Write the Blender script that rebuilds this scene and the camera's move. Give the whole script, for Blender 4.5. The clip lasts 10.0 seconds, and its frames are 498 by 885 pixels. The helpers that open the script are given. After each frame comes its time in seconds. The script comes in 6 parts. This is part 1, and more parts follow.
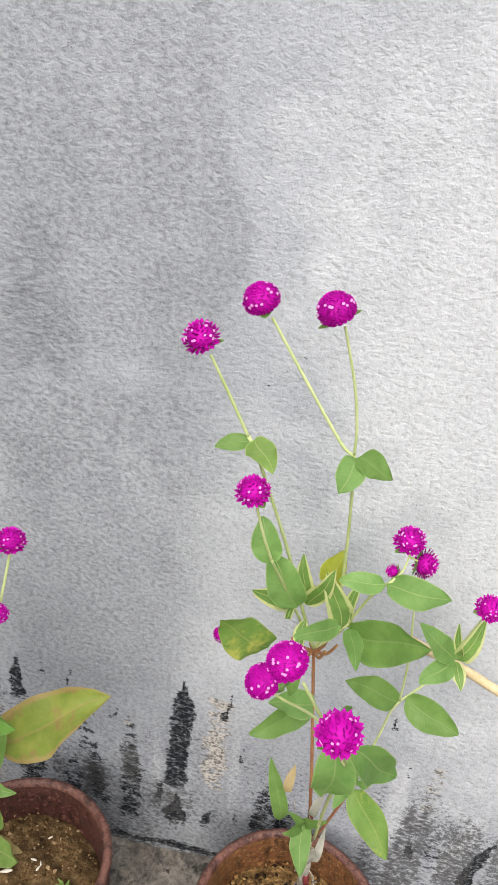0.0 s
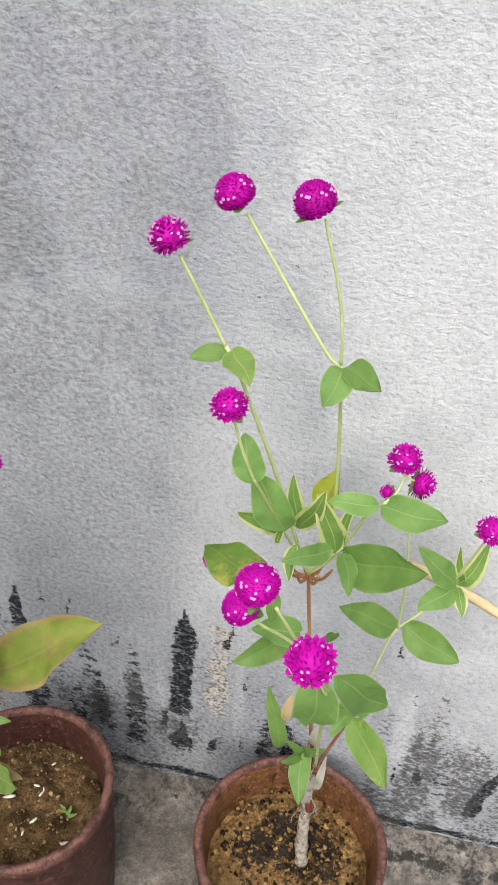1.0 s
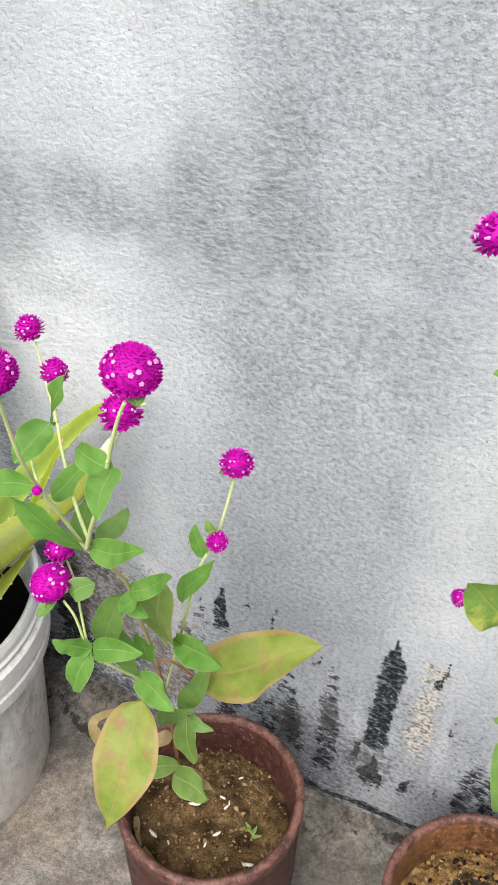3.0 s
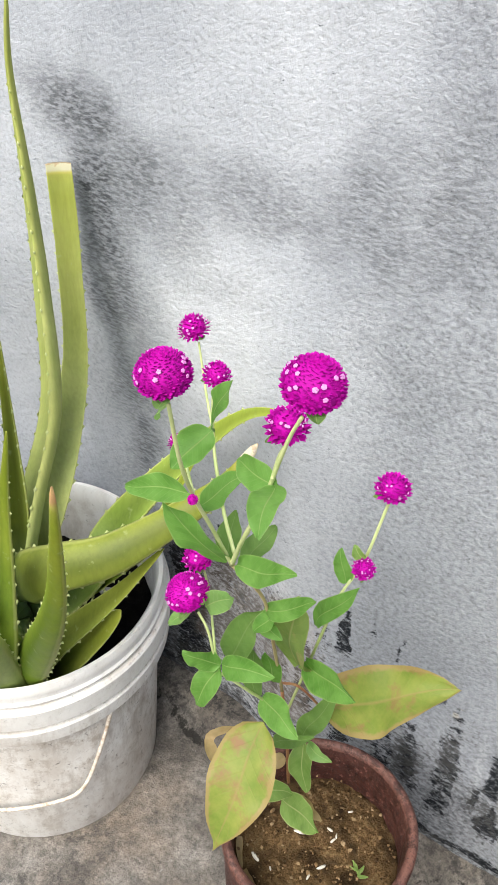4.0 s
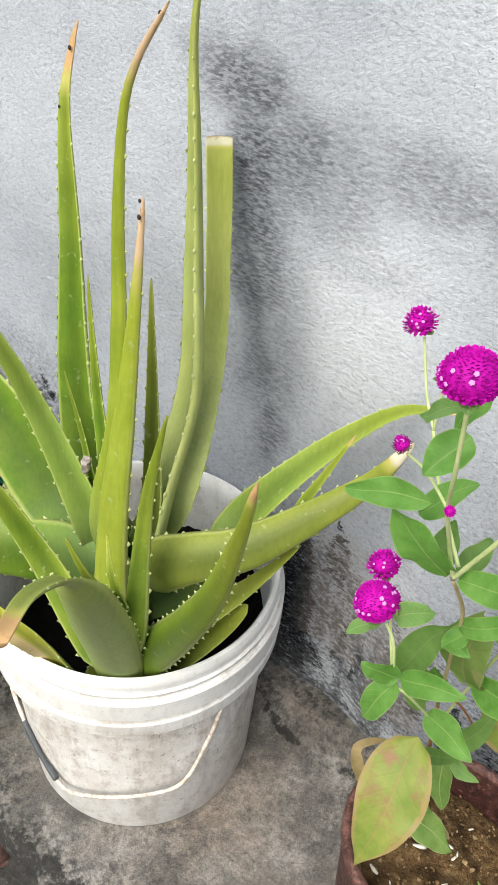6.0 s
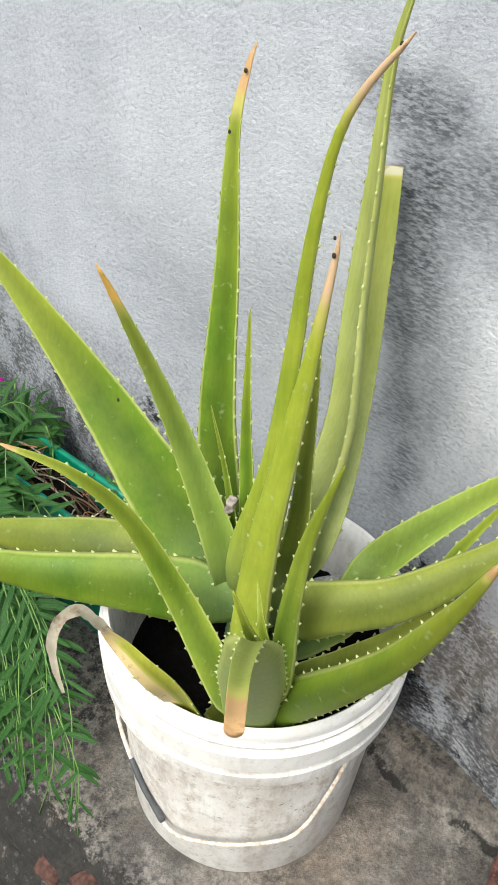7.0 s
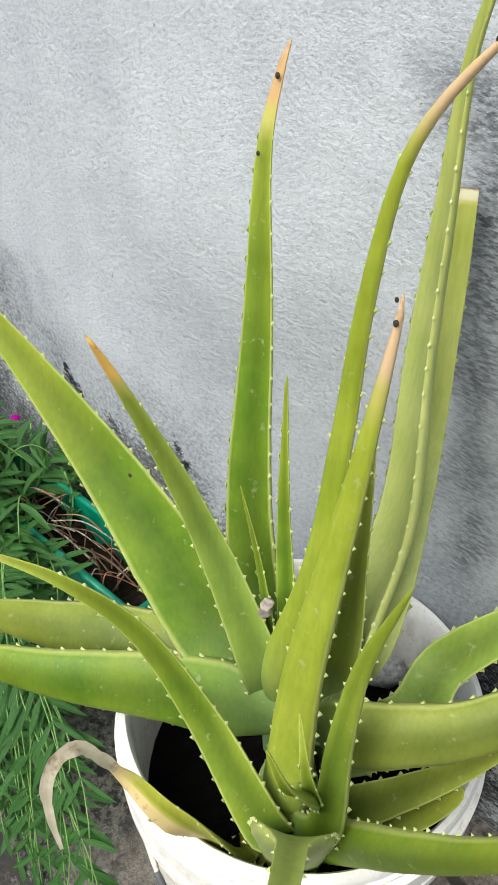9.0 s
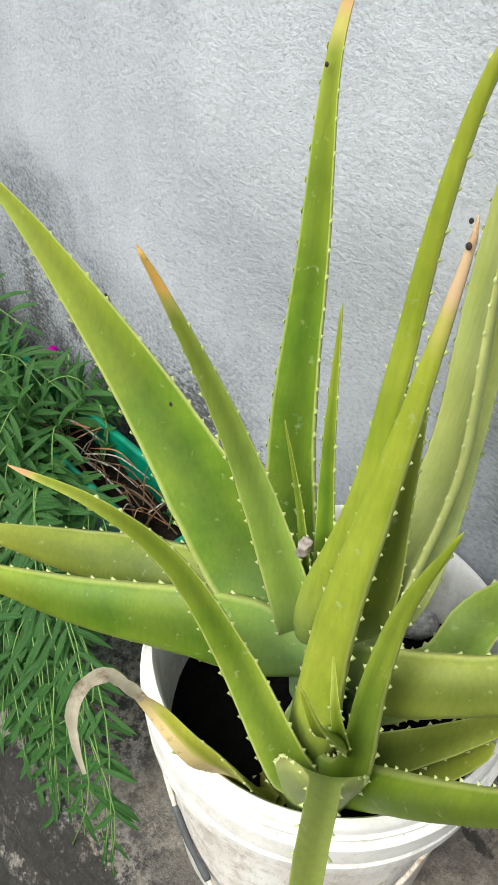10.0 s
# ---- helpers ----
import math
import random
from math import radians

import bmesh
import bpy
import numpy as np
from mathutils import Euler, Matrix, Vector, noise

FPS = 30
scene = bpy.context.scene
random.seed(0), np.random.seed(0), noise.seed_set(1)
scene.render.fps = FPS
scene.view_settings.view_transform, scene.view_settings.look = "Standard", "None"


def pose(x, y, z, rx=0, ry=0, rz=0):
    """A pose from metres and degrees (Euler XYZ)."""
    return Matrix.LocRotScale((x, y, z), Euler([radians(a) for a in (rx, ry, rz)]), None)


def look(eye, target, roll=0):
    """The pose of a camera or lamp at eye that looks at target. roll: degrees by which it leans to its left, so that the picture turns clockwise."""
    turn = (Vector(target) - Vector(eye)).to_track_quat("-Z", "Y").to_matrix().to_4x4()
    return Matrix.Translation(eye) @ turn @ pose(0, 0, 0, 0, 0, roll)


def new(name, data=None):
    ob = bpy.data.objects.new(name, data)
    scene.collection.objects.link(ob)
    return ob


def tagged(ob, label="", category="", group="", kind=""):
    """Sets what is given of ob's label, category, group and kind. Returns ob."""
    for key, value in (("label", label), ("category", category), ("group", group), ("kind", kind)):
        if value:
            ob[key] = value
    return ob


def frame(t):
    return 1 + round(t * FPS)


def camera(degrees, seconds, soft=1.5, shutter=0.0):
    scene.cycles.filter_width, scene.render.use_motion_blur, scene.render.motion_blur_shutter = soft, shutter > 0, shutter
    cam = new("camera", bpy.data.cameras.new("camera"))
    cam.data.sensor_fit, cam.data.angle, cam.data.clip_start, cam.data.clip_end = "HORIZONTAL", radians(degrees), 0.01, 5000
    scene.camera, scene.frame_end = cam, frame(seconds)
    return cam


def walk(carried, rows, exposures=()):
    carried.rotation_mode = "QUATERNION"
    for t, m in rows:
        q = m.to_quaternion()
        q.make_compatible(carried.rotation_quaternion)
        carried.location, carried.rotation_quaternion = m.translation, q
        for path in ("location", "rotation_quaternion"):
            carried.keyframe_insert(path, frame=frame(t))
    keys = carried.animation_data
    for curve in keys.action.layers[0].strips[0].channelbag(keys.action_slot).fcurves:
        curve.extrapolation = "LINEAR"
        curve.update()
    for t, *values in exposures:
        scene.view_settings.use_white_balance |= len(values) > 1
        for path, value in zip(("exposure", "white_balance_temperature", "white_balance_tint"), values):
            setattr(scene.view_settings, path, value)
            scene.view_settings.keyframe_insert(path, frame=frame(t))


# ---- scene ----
cam = camera(31.7, 10.0)
PATH = [
    (0, (-0.104, 0.063, 1.034), (-0.381, 1.714, -0.062), 4.9),
    (0.5, (-0.086, 0.09, 1.024), (-0.363, 1.7, -0.129), 4.5),
    (1, (-0.08, 0.094, 1.004), (-0.393, 1.646, -0.218), 3.2),
    (1.5, (-0.077, 0.096, 0.982), (-0.373, 1.66, -0.23), 3.1),
    (2, (-0.081, 0.103, 0.974), (-0.383, 1.648, -0.26), 3.3),
    (2.5, (-0.115, 0.106, 0.979), (-0.533, 1.63, -0.247), 3.8),
    (3, (-0.148, 0.111, 0.975), (-0.829, 1.548, -0.238), 1.3),
    (3.2, (-0.158, 0.113, 0.973), (-0.888, 1.529, -0.237), 1.1),
    (4.3, (-0.19, 0.126, 0.955), (-1.148, 1.402, -0.25), 1.1),
    (4.5, (-0.196, 0.128, 0.951), (-1.167, 1.391, -0.258), 1.2),
    (5, (-0.211, 0.121, 0.945), (-1.182, 1.379, -0.27), 1.4),
    (5.2, (-0.217, 0.118, 0.944), (-1.182, 1.377, -0.274), 1.8),
    (6.3, (-0.311, 0.074, 0.945), (-1.281, 1.309, -0.294), 3.5),
    (6.5, (-0.335, 0.066, 0.946), (-1.323, 1.286, -0.292), 3.7),
    (7, (-0.387, 0.057, 0.941), (-1.394, 1.274, -0.286), 3.5),
    (7.5, (-0.42, 0.072, 0.939), (-1.388, 1.35, -0.257), 4.5),
    (8, (-0.447, 0.144, 0.927), (-1.454, 1.387, -0.273), 2.8),
    (8.5, (-0.466, 0.165, 0.918), (-1.508, 1.361, -0.3), 1.3),
    (9, (-0.478, 0.169, 0.911), (-1.553, 1.307, -0.334), 0.6),
    (9.5, (-0.486, 0.17, 0.898), (-1.566, 1.271, -0.376), 0.9),
    (10, (-0.489, 0.167, 0.887), (-1.563, 1.211, -0.438), 2.3),
]
walk(cam, [(t, look(eye, target, roll)) for t, eye, target, roll in PATH], [(0, 0.41, 6680, 8), (1.5, 0.38, 6680, 8), (3, 0.72, 6600, 7), (5, 0.60, 6530, 6), (7, 0.57, 6510, 4), (10, 0.52, 6540, 2)])

# ---- world and light: bright open shade under a hazy sky ----
world = bpy.data.worlds.new("sky")
scene.world = world
world.use_nodes = True
wn = world.node_tree
sky = wn.nodes.new("ShaderNodeTexSky")
sky.sky_type, sky.sun_disc = "NISHITA", False
sky.sun_elevation, sky.sun_rotation = radians(49), radians(176)
sky.air_density, sky.dust_density, sky.ozone_density = 1.0, 4.0, 1.0
wn.links.new(sky.outputs[0], wn.nodes["Background"].inputs[0])
wn.nodes["Background"].inputs[1].default_value = 0.10
sun_data = bpy.data.lights.new("sun", "SUN")
sun_data.energy, sun_data.angle, sun_data.color = 2.6, radians(46), (1.0, 0.985, 0.965)
sun = new("sun", sun_data)
sun.matrix_world = look((-0.3, -2.5, 3.7), (-0.5, 0.5, 0.2))

# ---- material helpers ----


class Mat:
    """A small wrapper for a node material."""

    def __init__(self, name, rough=0.6, metal=0.0):
        self.mat = bpy.data.materials.new(name)
        self.mat.use_nodes = True
        self.t = self.mat.node_tree
        self.bsdf = self.t.nodes["Principled BSDF"]
        self.bsdf.inputs["Roughness"].default_value = rough
        self.bsdf.inputs["Metallic"].default_value = metal
        self.coord = self.t.nodes.new("ShaderNodeTexCoord").outputs["Object"]

    def link(self, a, b):
        self.t.links.new(a, b)

    def noise(self, scale, detail=6.0, rough=0.6, stretch=(1, 1, 1), coord=None, turn=0.0):
        m = self.t.nodes.new("ShaderNodeMapping")
        m.inputs["Scale"].default_value = stretch
        m.inputs["Rotation"].default_value = (0, radians(turn), 0)
        self.link(coord or self.coord, m.inputs[0])
        n = self.t.nodes.new("ShaderNodeTexNoise")
        n.inputs["Scale"].default_value, n.inputs["Detail"].default_value, n.inputs["Roughness"].default_value = scale, detail, rough
        self.link(m.outputs[0], n.inputs["Vector"])
        return n.outputs["Fac"]

    def voronoi(self, scale):
        n = self.t.nodes.new("ShaderNodeTexVoronoi")
        n.inputs["Scale"].default_value = scale
        self.link(self.coord, n.inputs["Vector"])
        return n.outputs["Distance"]

    def ramp(self, fac, stops):
        r = self.t.nodes.new("ShaderNodeValToRGB")
        while len(r.color_ramp.elements) < len(stops):
            r.color_ramp.elements.new(0.5)
        for e, (at, col) in zip(r.color_ramp.elements, stops):
            e.position = at
            e.color = (*col, 1) if len(col) == 3 else col
        self.link(fac, r.inputs[0])
        return r.outputs[0]

    def mix(self, fac, a, b, blend="MIX"):
        n = self.t.nodes.new("ShaderNodeMix")
        n.data_type, n.blend_type = "RGBA", blend
        for sock, v in ((n.inputs["Factor"], fac), (n.inputs["A"], a), (n.inputs["B"], b)):
            if isinstance(v, (int, float)):
                sock.default_value = v
            elif isinstance(v, tuple):
                sock.default_value = (*v, 1)
            else:
                self.link(v, sock)
        # sockets of the colour type come last under the same names
        for key, v in (("Factor_Float", fac), ("A_Color", a), ("B_Color", b)):
            sock = next(i for i in n.inputs if i.identifier == key)
            if isinstance(v, (int, float)):
                sock.default_value = v
            elif isinstance(v, tuple):
                sock.default_value = (*v, 1)
            else:
                self.link(v, sock)
        return next(o for o in n.outputs if o.identifier == "Result_Color")

    def maths(self, op, a, b, c=0.0, clamp=False):
        n = self.t.nodes.new("ShaderNodeMath")
        n.operation, n.use_clamp = op, clamp
        for sock, v in zip(n.inputs, (a, b, c)):
            if isinstance(v, (int, float)):
                sock.default_value = v
            else:
                self.link(v, sock)
        return n.outputs[0]

    def attr(self, name):
        n = self.t.nodes.new("ShaderNodeAttribute")
        n.attribute_name = name
        return n.outputs["Fac"]

    def island(self):
        return self.t.nodes.new("ShaderNodeNewGeometry").outputs["Random Per Island"]

    def rand(self):
        return self.t.nodes.new("ShaderNodeObjectInfo").outputs["Random"]

    def bump(self, height, strength=0.5, distance=0.002, under=None):
        b = self.t.nodes.new("ShaderNodeBump")
        b.inputs["Strength"].default_value, b.inputs["Distance"].default_value = strength, distance
        self.link(height, b.inputs["Height"])
        if under is not None:
            self.link(under, b.inputs["Normal"])
        self.link(b.outputs[0], self.bsdf.inputs["Normal"])
        return b.outputs[0]

    def base(self, col):
        if isinstance(col, tuple):
            self.bsdf.inputs["Base Color"].default_value = (*col, 1)
        else:
            self.link(col, self.bsdf.inputs["Base Color"])
        return self.mat

    def rough(self, v):
        self.link(v, self.bsdf.inputs["Roughness"])


def plaster():
    m = Mat("weathered_plaster", 0.95)
    m.bsdf.inputs["Specular IOR Level"].default_value = 0.15
    fine = m.noise(820, 2, 0.5, (0.8, 1, 1.0))
    grain = m.noise(265, 3, 0.6, (0.82, 1, 1.0))
    lumps = m.noise(150, 3, 0.6, (0.75, 1, 1.0))
    hatch = m.noise(390, 3, 0.6, (0.36, 1, 1.1), turn=38)
    cloud = m.noise(5.5, 5, 0.55)
    blots = m.noise(19, 5, 0.6)
    streak = m.noise(9, 5, 0.6, (1.6, 1, 0.45))
    tone = m.ramp(cloud, [(0.30, (0.362, 0.384, 0.428)), (0.72, (0.500, 0.523, 0.570))])
    tone = m.mix(0.35, tone, m.ramp(streak, [(0.3, (0.352, 0.374, 0.418)), (0.7, (0.550, 0.572, 0.618))]))
    tone = m.mix(m.maths("MULTIPLY", m.attr("pale"), 0.8), tone, (0.685, 0.705, 0.745))
    patchy = m.ramp(blots, [(0.25, (0.70,) * 3), (0.68, (1,) * 3)])
    gritty = m.ramp(grain, [(0.34, (1,) * 3), (0.62, (0.50,) * 3)])
    scratched = m.ramp(hatch, [(0.40, (1,) * 3), (0.60, (0.46,) * 3)])
    gritty = m.mix(m.attr("scratch"), gritty, scratched)
    # damp stains, with the aloe's shadow on the wall in the same mask
    tone = m.mix(m.maths("MULTIPLY", m.maths("MULTIPLY", m.attr("damp_shade"), patchy), gritty), tone, (0.058, 0.062, 0.070))
    # sand-float finish: dark specks in the hollows, pale crests
    speck = m.maths("ADD", m.maths("MULTIPLY", grain, 0.65), m.maths("MULTIPLY", fine, 0.35))
    tone = m.mix(0.8, tone, m.ramp(speck, [(0.34, (0.66,) * 3), (0.49, (0.93,) * 3), (0.60, (1.02,) * 3)]), "MULTIPLY")
    # bare sandy cement where the skin has been scraped off
    scrape = m.maths("ADD", m.attr("scrape"), m.maths("MULTIPLY", m.maths("SUBTRACT", m.noise(120, 5, 0.75, (0.6, 1, 1.0)), 0.5), 2.4))
    tone = m.mix(m.ramp(scrape, [(0.48, (0,) * 3), (0.60, (0.85,) * 3)]), tone, m.ramp(grain, [(0.40, (0.13, 0.118, 0.105)), (0.56, (0.52, 0.485, 0.44))]))
    # black mould, and shadow painted in beside the bucket, broken up by flaking
    flake = m.noise(118, 7, 0.85, (0.55, 1, 1.15))
    edge = m.maths("ADD", m.attr("mould_shade"), m.maths("MULTIPLY", m.maths("SUBTRACT", flake, 0.5), 3.3))
    black = m.ramp(edge, [(0.47, (0,) * 3), (0.53, (0.9,) * 3), (0.64, (1,) * 3)])
    tone = m.mix(m.maths("MULTIPLY", black, m.ramp(m.noise(330, 4, 0.7, (0.6, 1, 1.0)), [(0.52, (1,) * 3), (0.64, (0.5,) * 3)])), tone, (0.012, 0.014, 0.018))
    grot = m.maths("ADD", m.attr("grot"), m.maths("MULTIPLY", m.maths("SUBTRACT", m.noise(210, 5, 0.8, (0.7, 1, 1.0)), 0.5), 2.2))
    tone = m.mix(m.ramp(grot, [(0.44, (0,) * 3), (0.58, (0.66,) * 3), (0.85, (0.92,) * 3)]), tone, (0.060, 0.060, 0.060))
    scuff = m.ramp(m.maths("ADD", m.attr("scuff"), m.maths("MULTIPLY", m.maths("SUBTRACT", m.noise(60, 6, 0.75), 0.5), 2.6)), [(0.45, (0,) * 3), (0.85, (1,) * 3)])
    tone = m.mix(m.maths("MULTIPLY", scuff, 0.24), tone, (0.34, 0.28, 0.23))
    h = m.maths("ADD", m.maths("MULTIPLY", grain, 0.9), m.maths("ADD", m.maths("MULTIPLY", lumps, 0.8), m.maths("MULTIPLY", fine, 0.25)))
    m.bump(h, 0.75, 0.0019)
    return m.base(tone)


def concrete():
    m = Mat("stained_concrete", 0.9)
    cloud = m.noise(13, 8, 0.7)
    grit = m.noise(300, 4, 0.75)
    mid = m.noise(70, 7, 0.8)
    tone = m.ramp(cloud, [(0.28, (0.20, 0.185, 0.168)), (0.5, (0.345, 0.32, 0.29)), (0.75, (0.48, 0.445, 0.405))])
    tone = m.mix(m.ramp(m.noise(7, 5, 0.6), [(0.45, (0,) * 3), (0.68, (0.6,) * 3)]), tone, (0.33, 0.245, 0.175))
    tone = m.mix(0.85, tone, m.ramp(mid, [(0.36, (0.45,) * 3), (0.58, (1.0,) * 3)]), "MULTIPLY")
    wash = m.ramp(m.noise(11, 7, 0.72), [(0.48, (0,) * 3), (0.58, (0.75,) * 3)])
    tone = m.mix(wash, tone, (0.135, 0.12, 0.106))
    blot = m.ramp(m.noise(42, 7, 0.82), [(0.54, (0,) * 3), (0.62, (1,) * 3)])
    tone = m.mix(m.maths("MULTIPLY", blot, m.maths("ADD", m.attr("grime"), 0.15, clamp=True)), tone, (0.045, 0.043, 0.041))
    tone = m.mix(m.maths("MULTIPLY", m.attr("grime"), m.ramp(m.noise(95, 6, 0.8), [(0.46, (0,) * 3), (0.58, (1,) * 3)])), tone, (0.035, 0.035, 0.035))
    moss = m.maths("ADD", m.attr("moss"), m.maths("MULTIPLY", m.maths("SUBTRACT", m.noise(48, 6, 0.75), 0.5), 1.9))
    tone = m.mix(m.ramp(moss, [(0.42, (0,) * 3), (0.58, (0.9,) * 3)]), tone, (0.022, 0.021, 0.018))
    chip = m.ramp(m.noise(85, 6, 0.8), [(0.635, (0,) * 3), (0.68, (1,) * 3)])
    tone = m.mix(m.maths("MULTIPLY", chip, 0.6), tone, (0.40, 0.385, 0.365))
    tone = m.mix(0.8, tone, m.ramp(grit, [(0.34, (0.58,) * 3), (0.58, (1,) * 3)]), "MULTIPLY")
    m.bump(m.maths("ADD", m.maths("MULTIPLY", grit, 0.5), mid), 0.9, 0.004)
    return m.base(tone)


def dirt(name, dark, mid, light, scale=60):
    m = Mat(name, 0.95)
    m.bsdf.inputs["Specular IOR Level"].default_value = 0.1
    n = m.noise(scale, 7, 0.75)
    tone = m.ramp(n, [(0.3, dark), (0.52, mid), (0.75, light)])
    tone = m.mix(m.ramp(m.noise(scale * 0.25, 4), [(0.45, (0,) * 3), (0.62, (0.85,) * 3)]), tone, dark)
    m.bump(m.maths("ADD", n, m.noise(scale * 3, 4)), 0.9, 0.004)
    return m.base(tone)


def glazed(name, col, worn):
    m = Mat(name, 0.42)
    n = m.noise(105, 7, 0.75)
    speck = m.ramp(m.noise(190, 6, 0.85), [(0.55, (0,) * 3), (0.61, (1,) * 3)])
    pit = m.ramp(m.noise(130, 6, 0.85, (1, 1, 0.6)), [(0.54, (0,) * 3), (0.62, (1,) * 3)])
    tone = m.ramp(n, [(0.32, tuple(c * 0.2 for c in col)), (0.5, col), (0.75, tuple(min(1, c * 1.9) for c in col))])
    tone = m.mix(m.maths("MULTIPLY", m.ramp(m.noise(26, 5, 0.7, (1, 1, 0.35)), [(0.5, (0,) * 3), (0.62, (1,) * 3)]), 0.6), tone, tuple(c * 0.22 for c in col))
    tone = m.mix(m.maths("MULTIPLY", m.attr("wear"), m.ramp(m.noise(90, 6, 0.8), [(0.42, (0.1,) * 3), (0.56, (1,) * 3)])), tone, worn)
    tone = m.mix(m.maths("MULTIPLY", speck, 0.75), tone, tuple(min(1, c * 1.35) for c in worn))
    tone = m.mix(m.maths("MULTIPLY", pit, 0.8), tone, (0.012, 0.007, 0.006))
    m.rough(m.ramp(n, [(0.3, (0.34,) * 3), (0.7, (0.75,) * 3)]))
    m.bump(m.maths("ADD", n, m.noise(220, 5, 0.7)), 0.6, 0.0016)
    return m.base(tone)


def plastic_white():
    m = Mat("dirty_white_plastic", 0.5)
    n = m.noise(14, 6, 0.7)
    smear = m.ramp(m.noise(17, 7, 0.75, (1, 1, 0.55)), [(0.40, (0.05,) * 3), (0.64, (0.95,) * 3)])
    streak = m.ramp(m.noise(34, 5, 0.7, (1, 1, 0.3)), [(0.50, (0,) * 3), (0.66, (0.75,) * 3)])
    tone = m.ramp(n, [(0.3, (0.80, 0.785, 0.76)), (0.7, (0.90, 0.89, 0.87))])
    tone = m.mix(m.maths("MULTIPLY", smear, m.attr("grime")), tone, (0.60, 0.545, 0.49))
    tone = m.mix(m.maths("MULTIPLY", streak, m.attr("grime")), tone, (0.33, 0.28, 0.235))
    cake = m.ramp(m.noise(48, 7, 0.8, (1, 1, 0.8)), [(0.50, (0,) * 3), (0.63, (0.8,) * 3)])
    tone = m.mix(m.maths("MULTIPLY", cake, m.attr("grime")), tone, (0.42, 0.355, 0.295))
    fleck = m.ramp(m.noise(150, 4, 0.8), [(0.60, (0,) * 3), (0.68, (1,) * 3)])
    tone = m.mix(m.maths("MULTIPLY", fleck, m.attr("grime")), tone, (0.16, 0.135, 0.115))
    m.rough(m.ramp(n, [(0.3, (0.45,) * 3), (0.7, (0.7,) * 3)]))
    m.bump(m.noise(60, 4), 0.2, 0.001)
    return m.base(tone)


def foliage(name, dark, light, edge, patch=None, gloss=0.45, patch_at=0.56, margin=0.455):
    """A thin leaf: veins along u and v, a paler rim and light coming through."""
    m = Mat(name, gloss)
    m.bsdf.inputs["Specular IOR Level"].default_value = 0.3
    uv = m.t.nodes.new("ShaderNodeTexCoord").outputs["UV"]
    sep = m.t.nodes.new("ShaderNodeSeparateXYZ")
    m.link(uv, sep.inputs[0])
    across = m.maths("ABSOLUTE", m.maths("SUBTRACT", sep.outputs[1], 0.5), 0.0)
    mid = m.maths("SUBTRACT", 1.0, m.maths("MULTIPLY", across, 30.0), clamp=True)
    wav = m.maths("SINE", m.maths("MULTIPLY", m.maths("SUBTRACT", sep.outputs[0], m.maths("MULTIPLY", across, 0.42)), 56.0), 0.0)
    side = m.maths("MULTIPLY", m.maths("SUBTRACT", wav, 0.86), 5.0, clamp=True)
    blotch = m.noise(75, 5, 0.6)
    tone = m.ramp(blotch, [(0.3, dark), (0.7, light)])
    tone = m.mix(m.maths("MULTIPLY", m.rand(), 0.28), tone, tuple(c * 0.75 for c in dark))
    if patch:
        tone = m.mix(m.ramp(m.noise(38, 5, 0.65), [(patch_at - 0.05, (0,) * 3), (patch_at + 0.07, (1,) * 3)]), tone, patch)
    wander = m.maths("ADD", across, m.maths("MULTIPLY", m.maths("SUBTRACT", m.noise(140, 3), 0.5), 0.16 if margin < 0.45 else 0.0))
    rim = m.maths("MULTIPLY", m.maths("SUBTRACT", wander, margin), 22.0, clamp=True)
    tone = m.mix(m.maths("MULTIPLY", rim, 0.55 if margin > 0.45 else 0.85), tone, edge)
    tone = m.mix(m.maths("MULTIPLY", side, 0.09), tone, edge)
    tone = m.mix(m.maths("MULTIPLY", mid, 0.6), tone, edge)
    m.bump(m.maths("ADD", m.maths("MULTIPLY", side, -0.5), m.maths("ADD", blotch, m.maths("MULTIPLY", mid, -1.0))), 0.4, 0.0012)
    m.base(tone)
    tr = m.t.nodes.new("ShaderNodeBsdfTranslucent")
    m.link(m.mix(0.5, tone, (0.35, 0.5, 0.05), "SOFT_LIGHT"), tr.inputs["Color"])
    ms = m.t.nodes.new("ShaderNodeMixShader")
    ms.inputs[0].default_value = 0.48
    m.link(m.bsdf.outputs[0], ms.inputs[1])
    m.link(tr.outputs[0], ms.inputs[2])
    m.link(ms.outputs[0], m.t.nodes["Material Output"].inputs[0])
    return m.mat


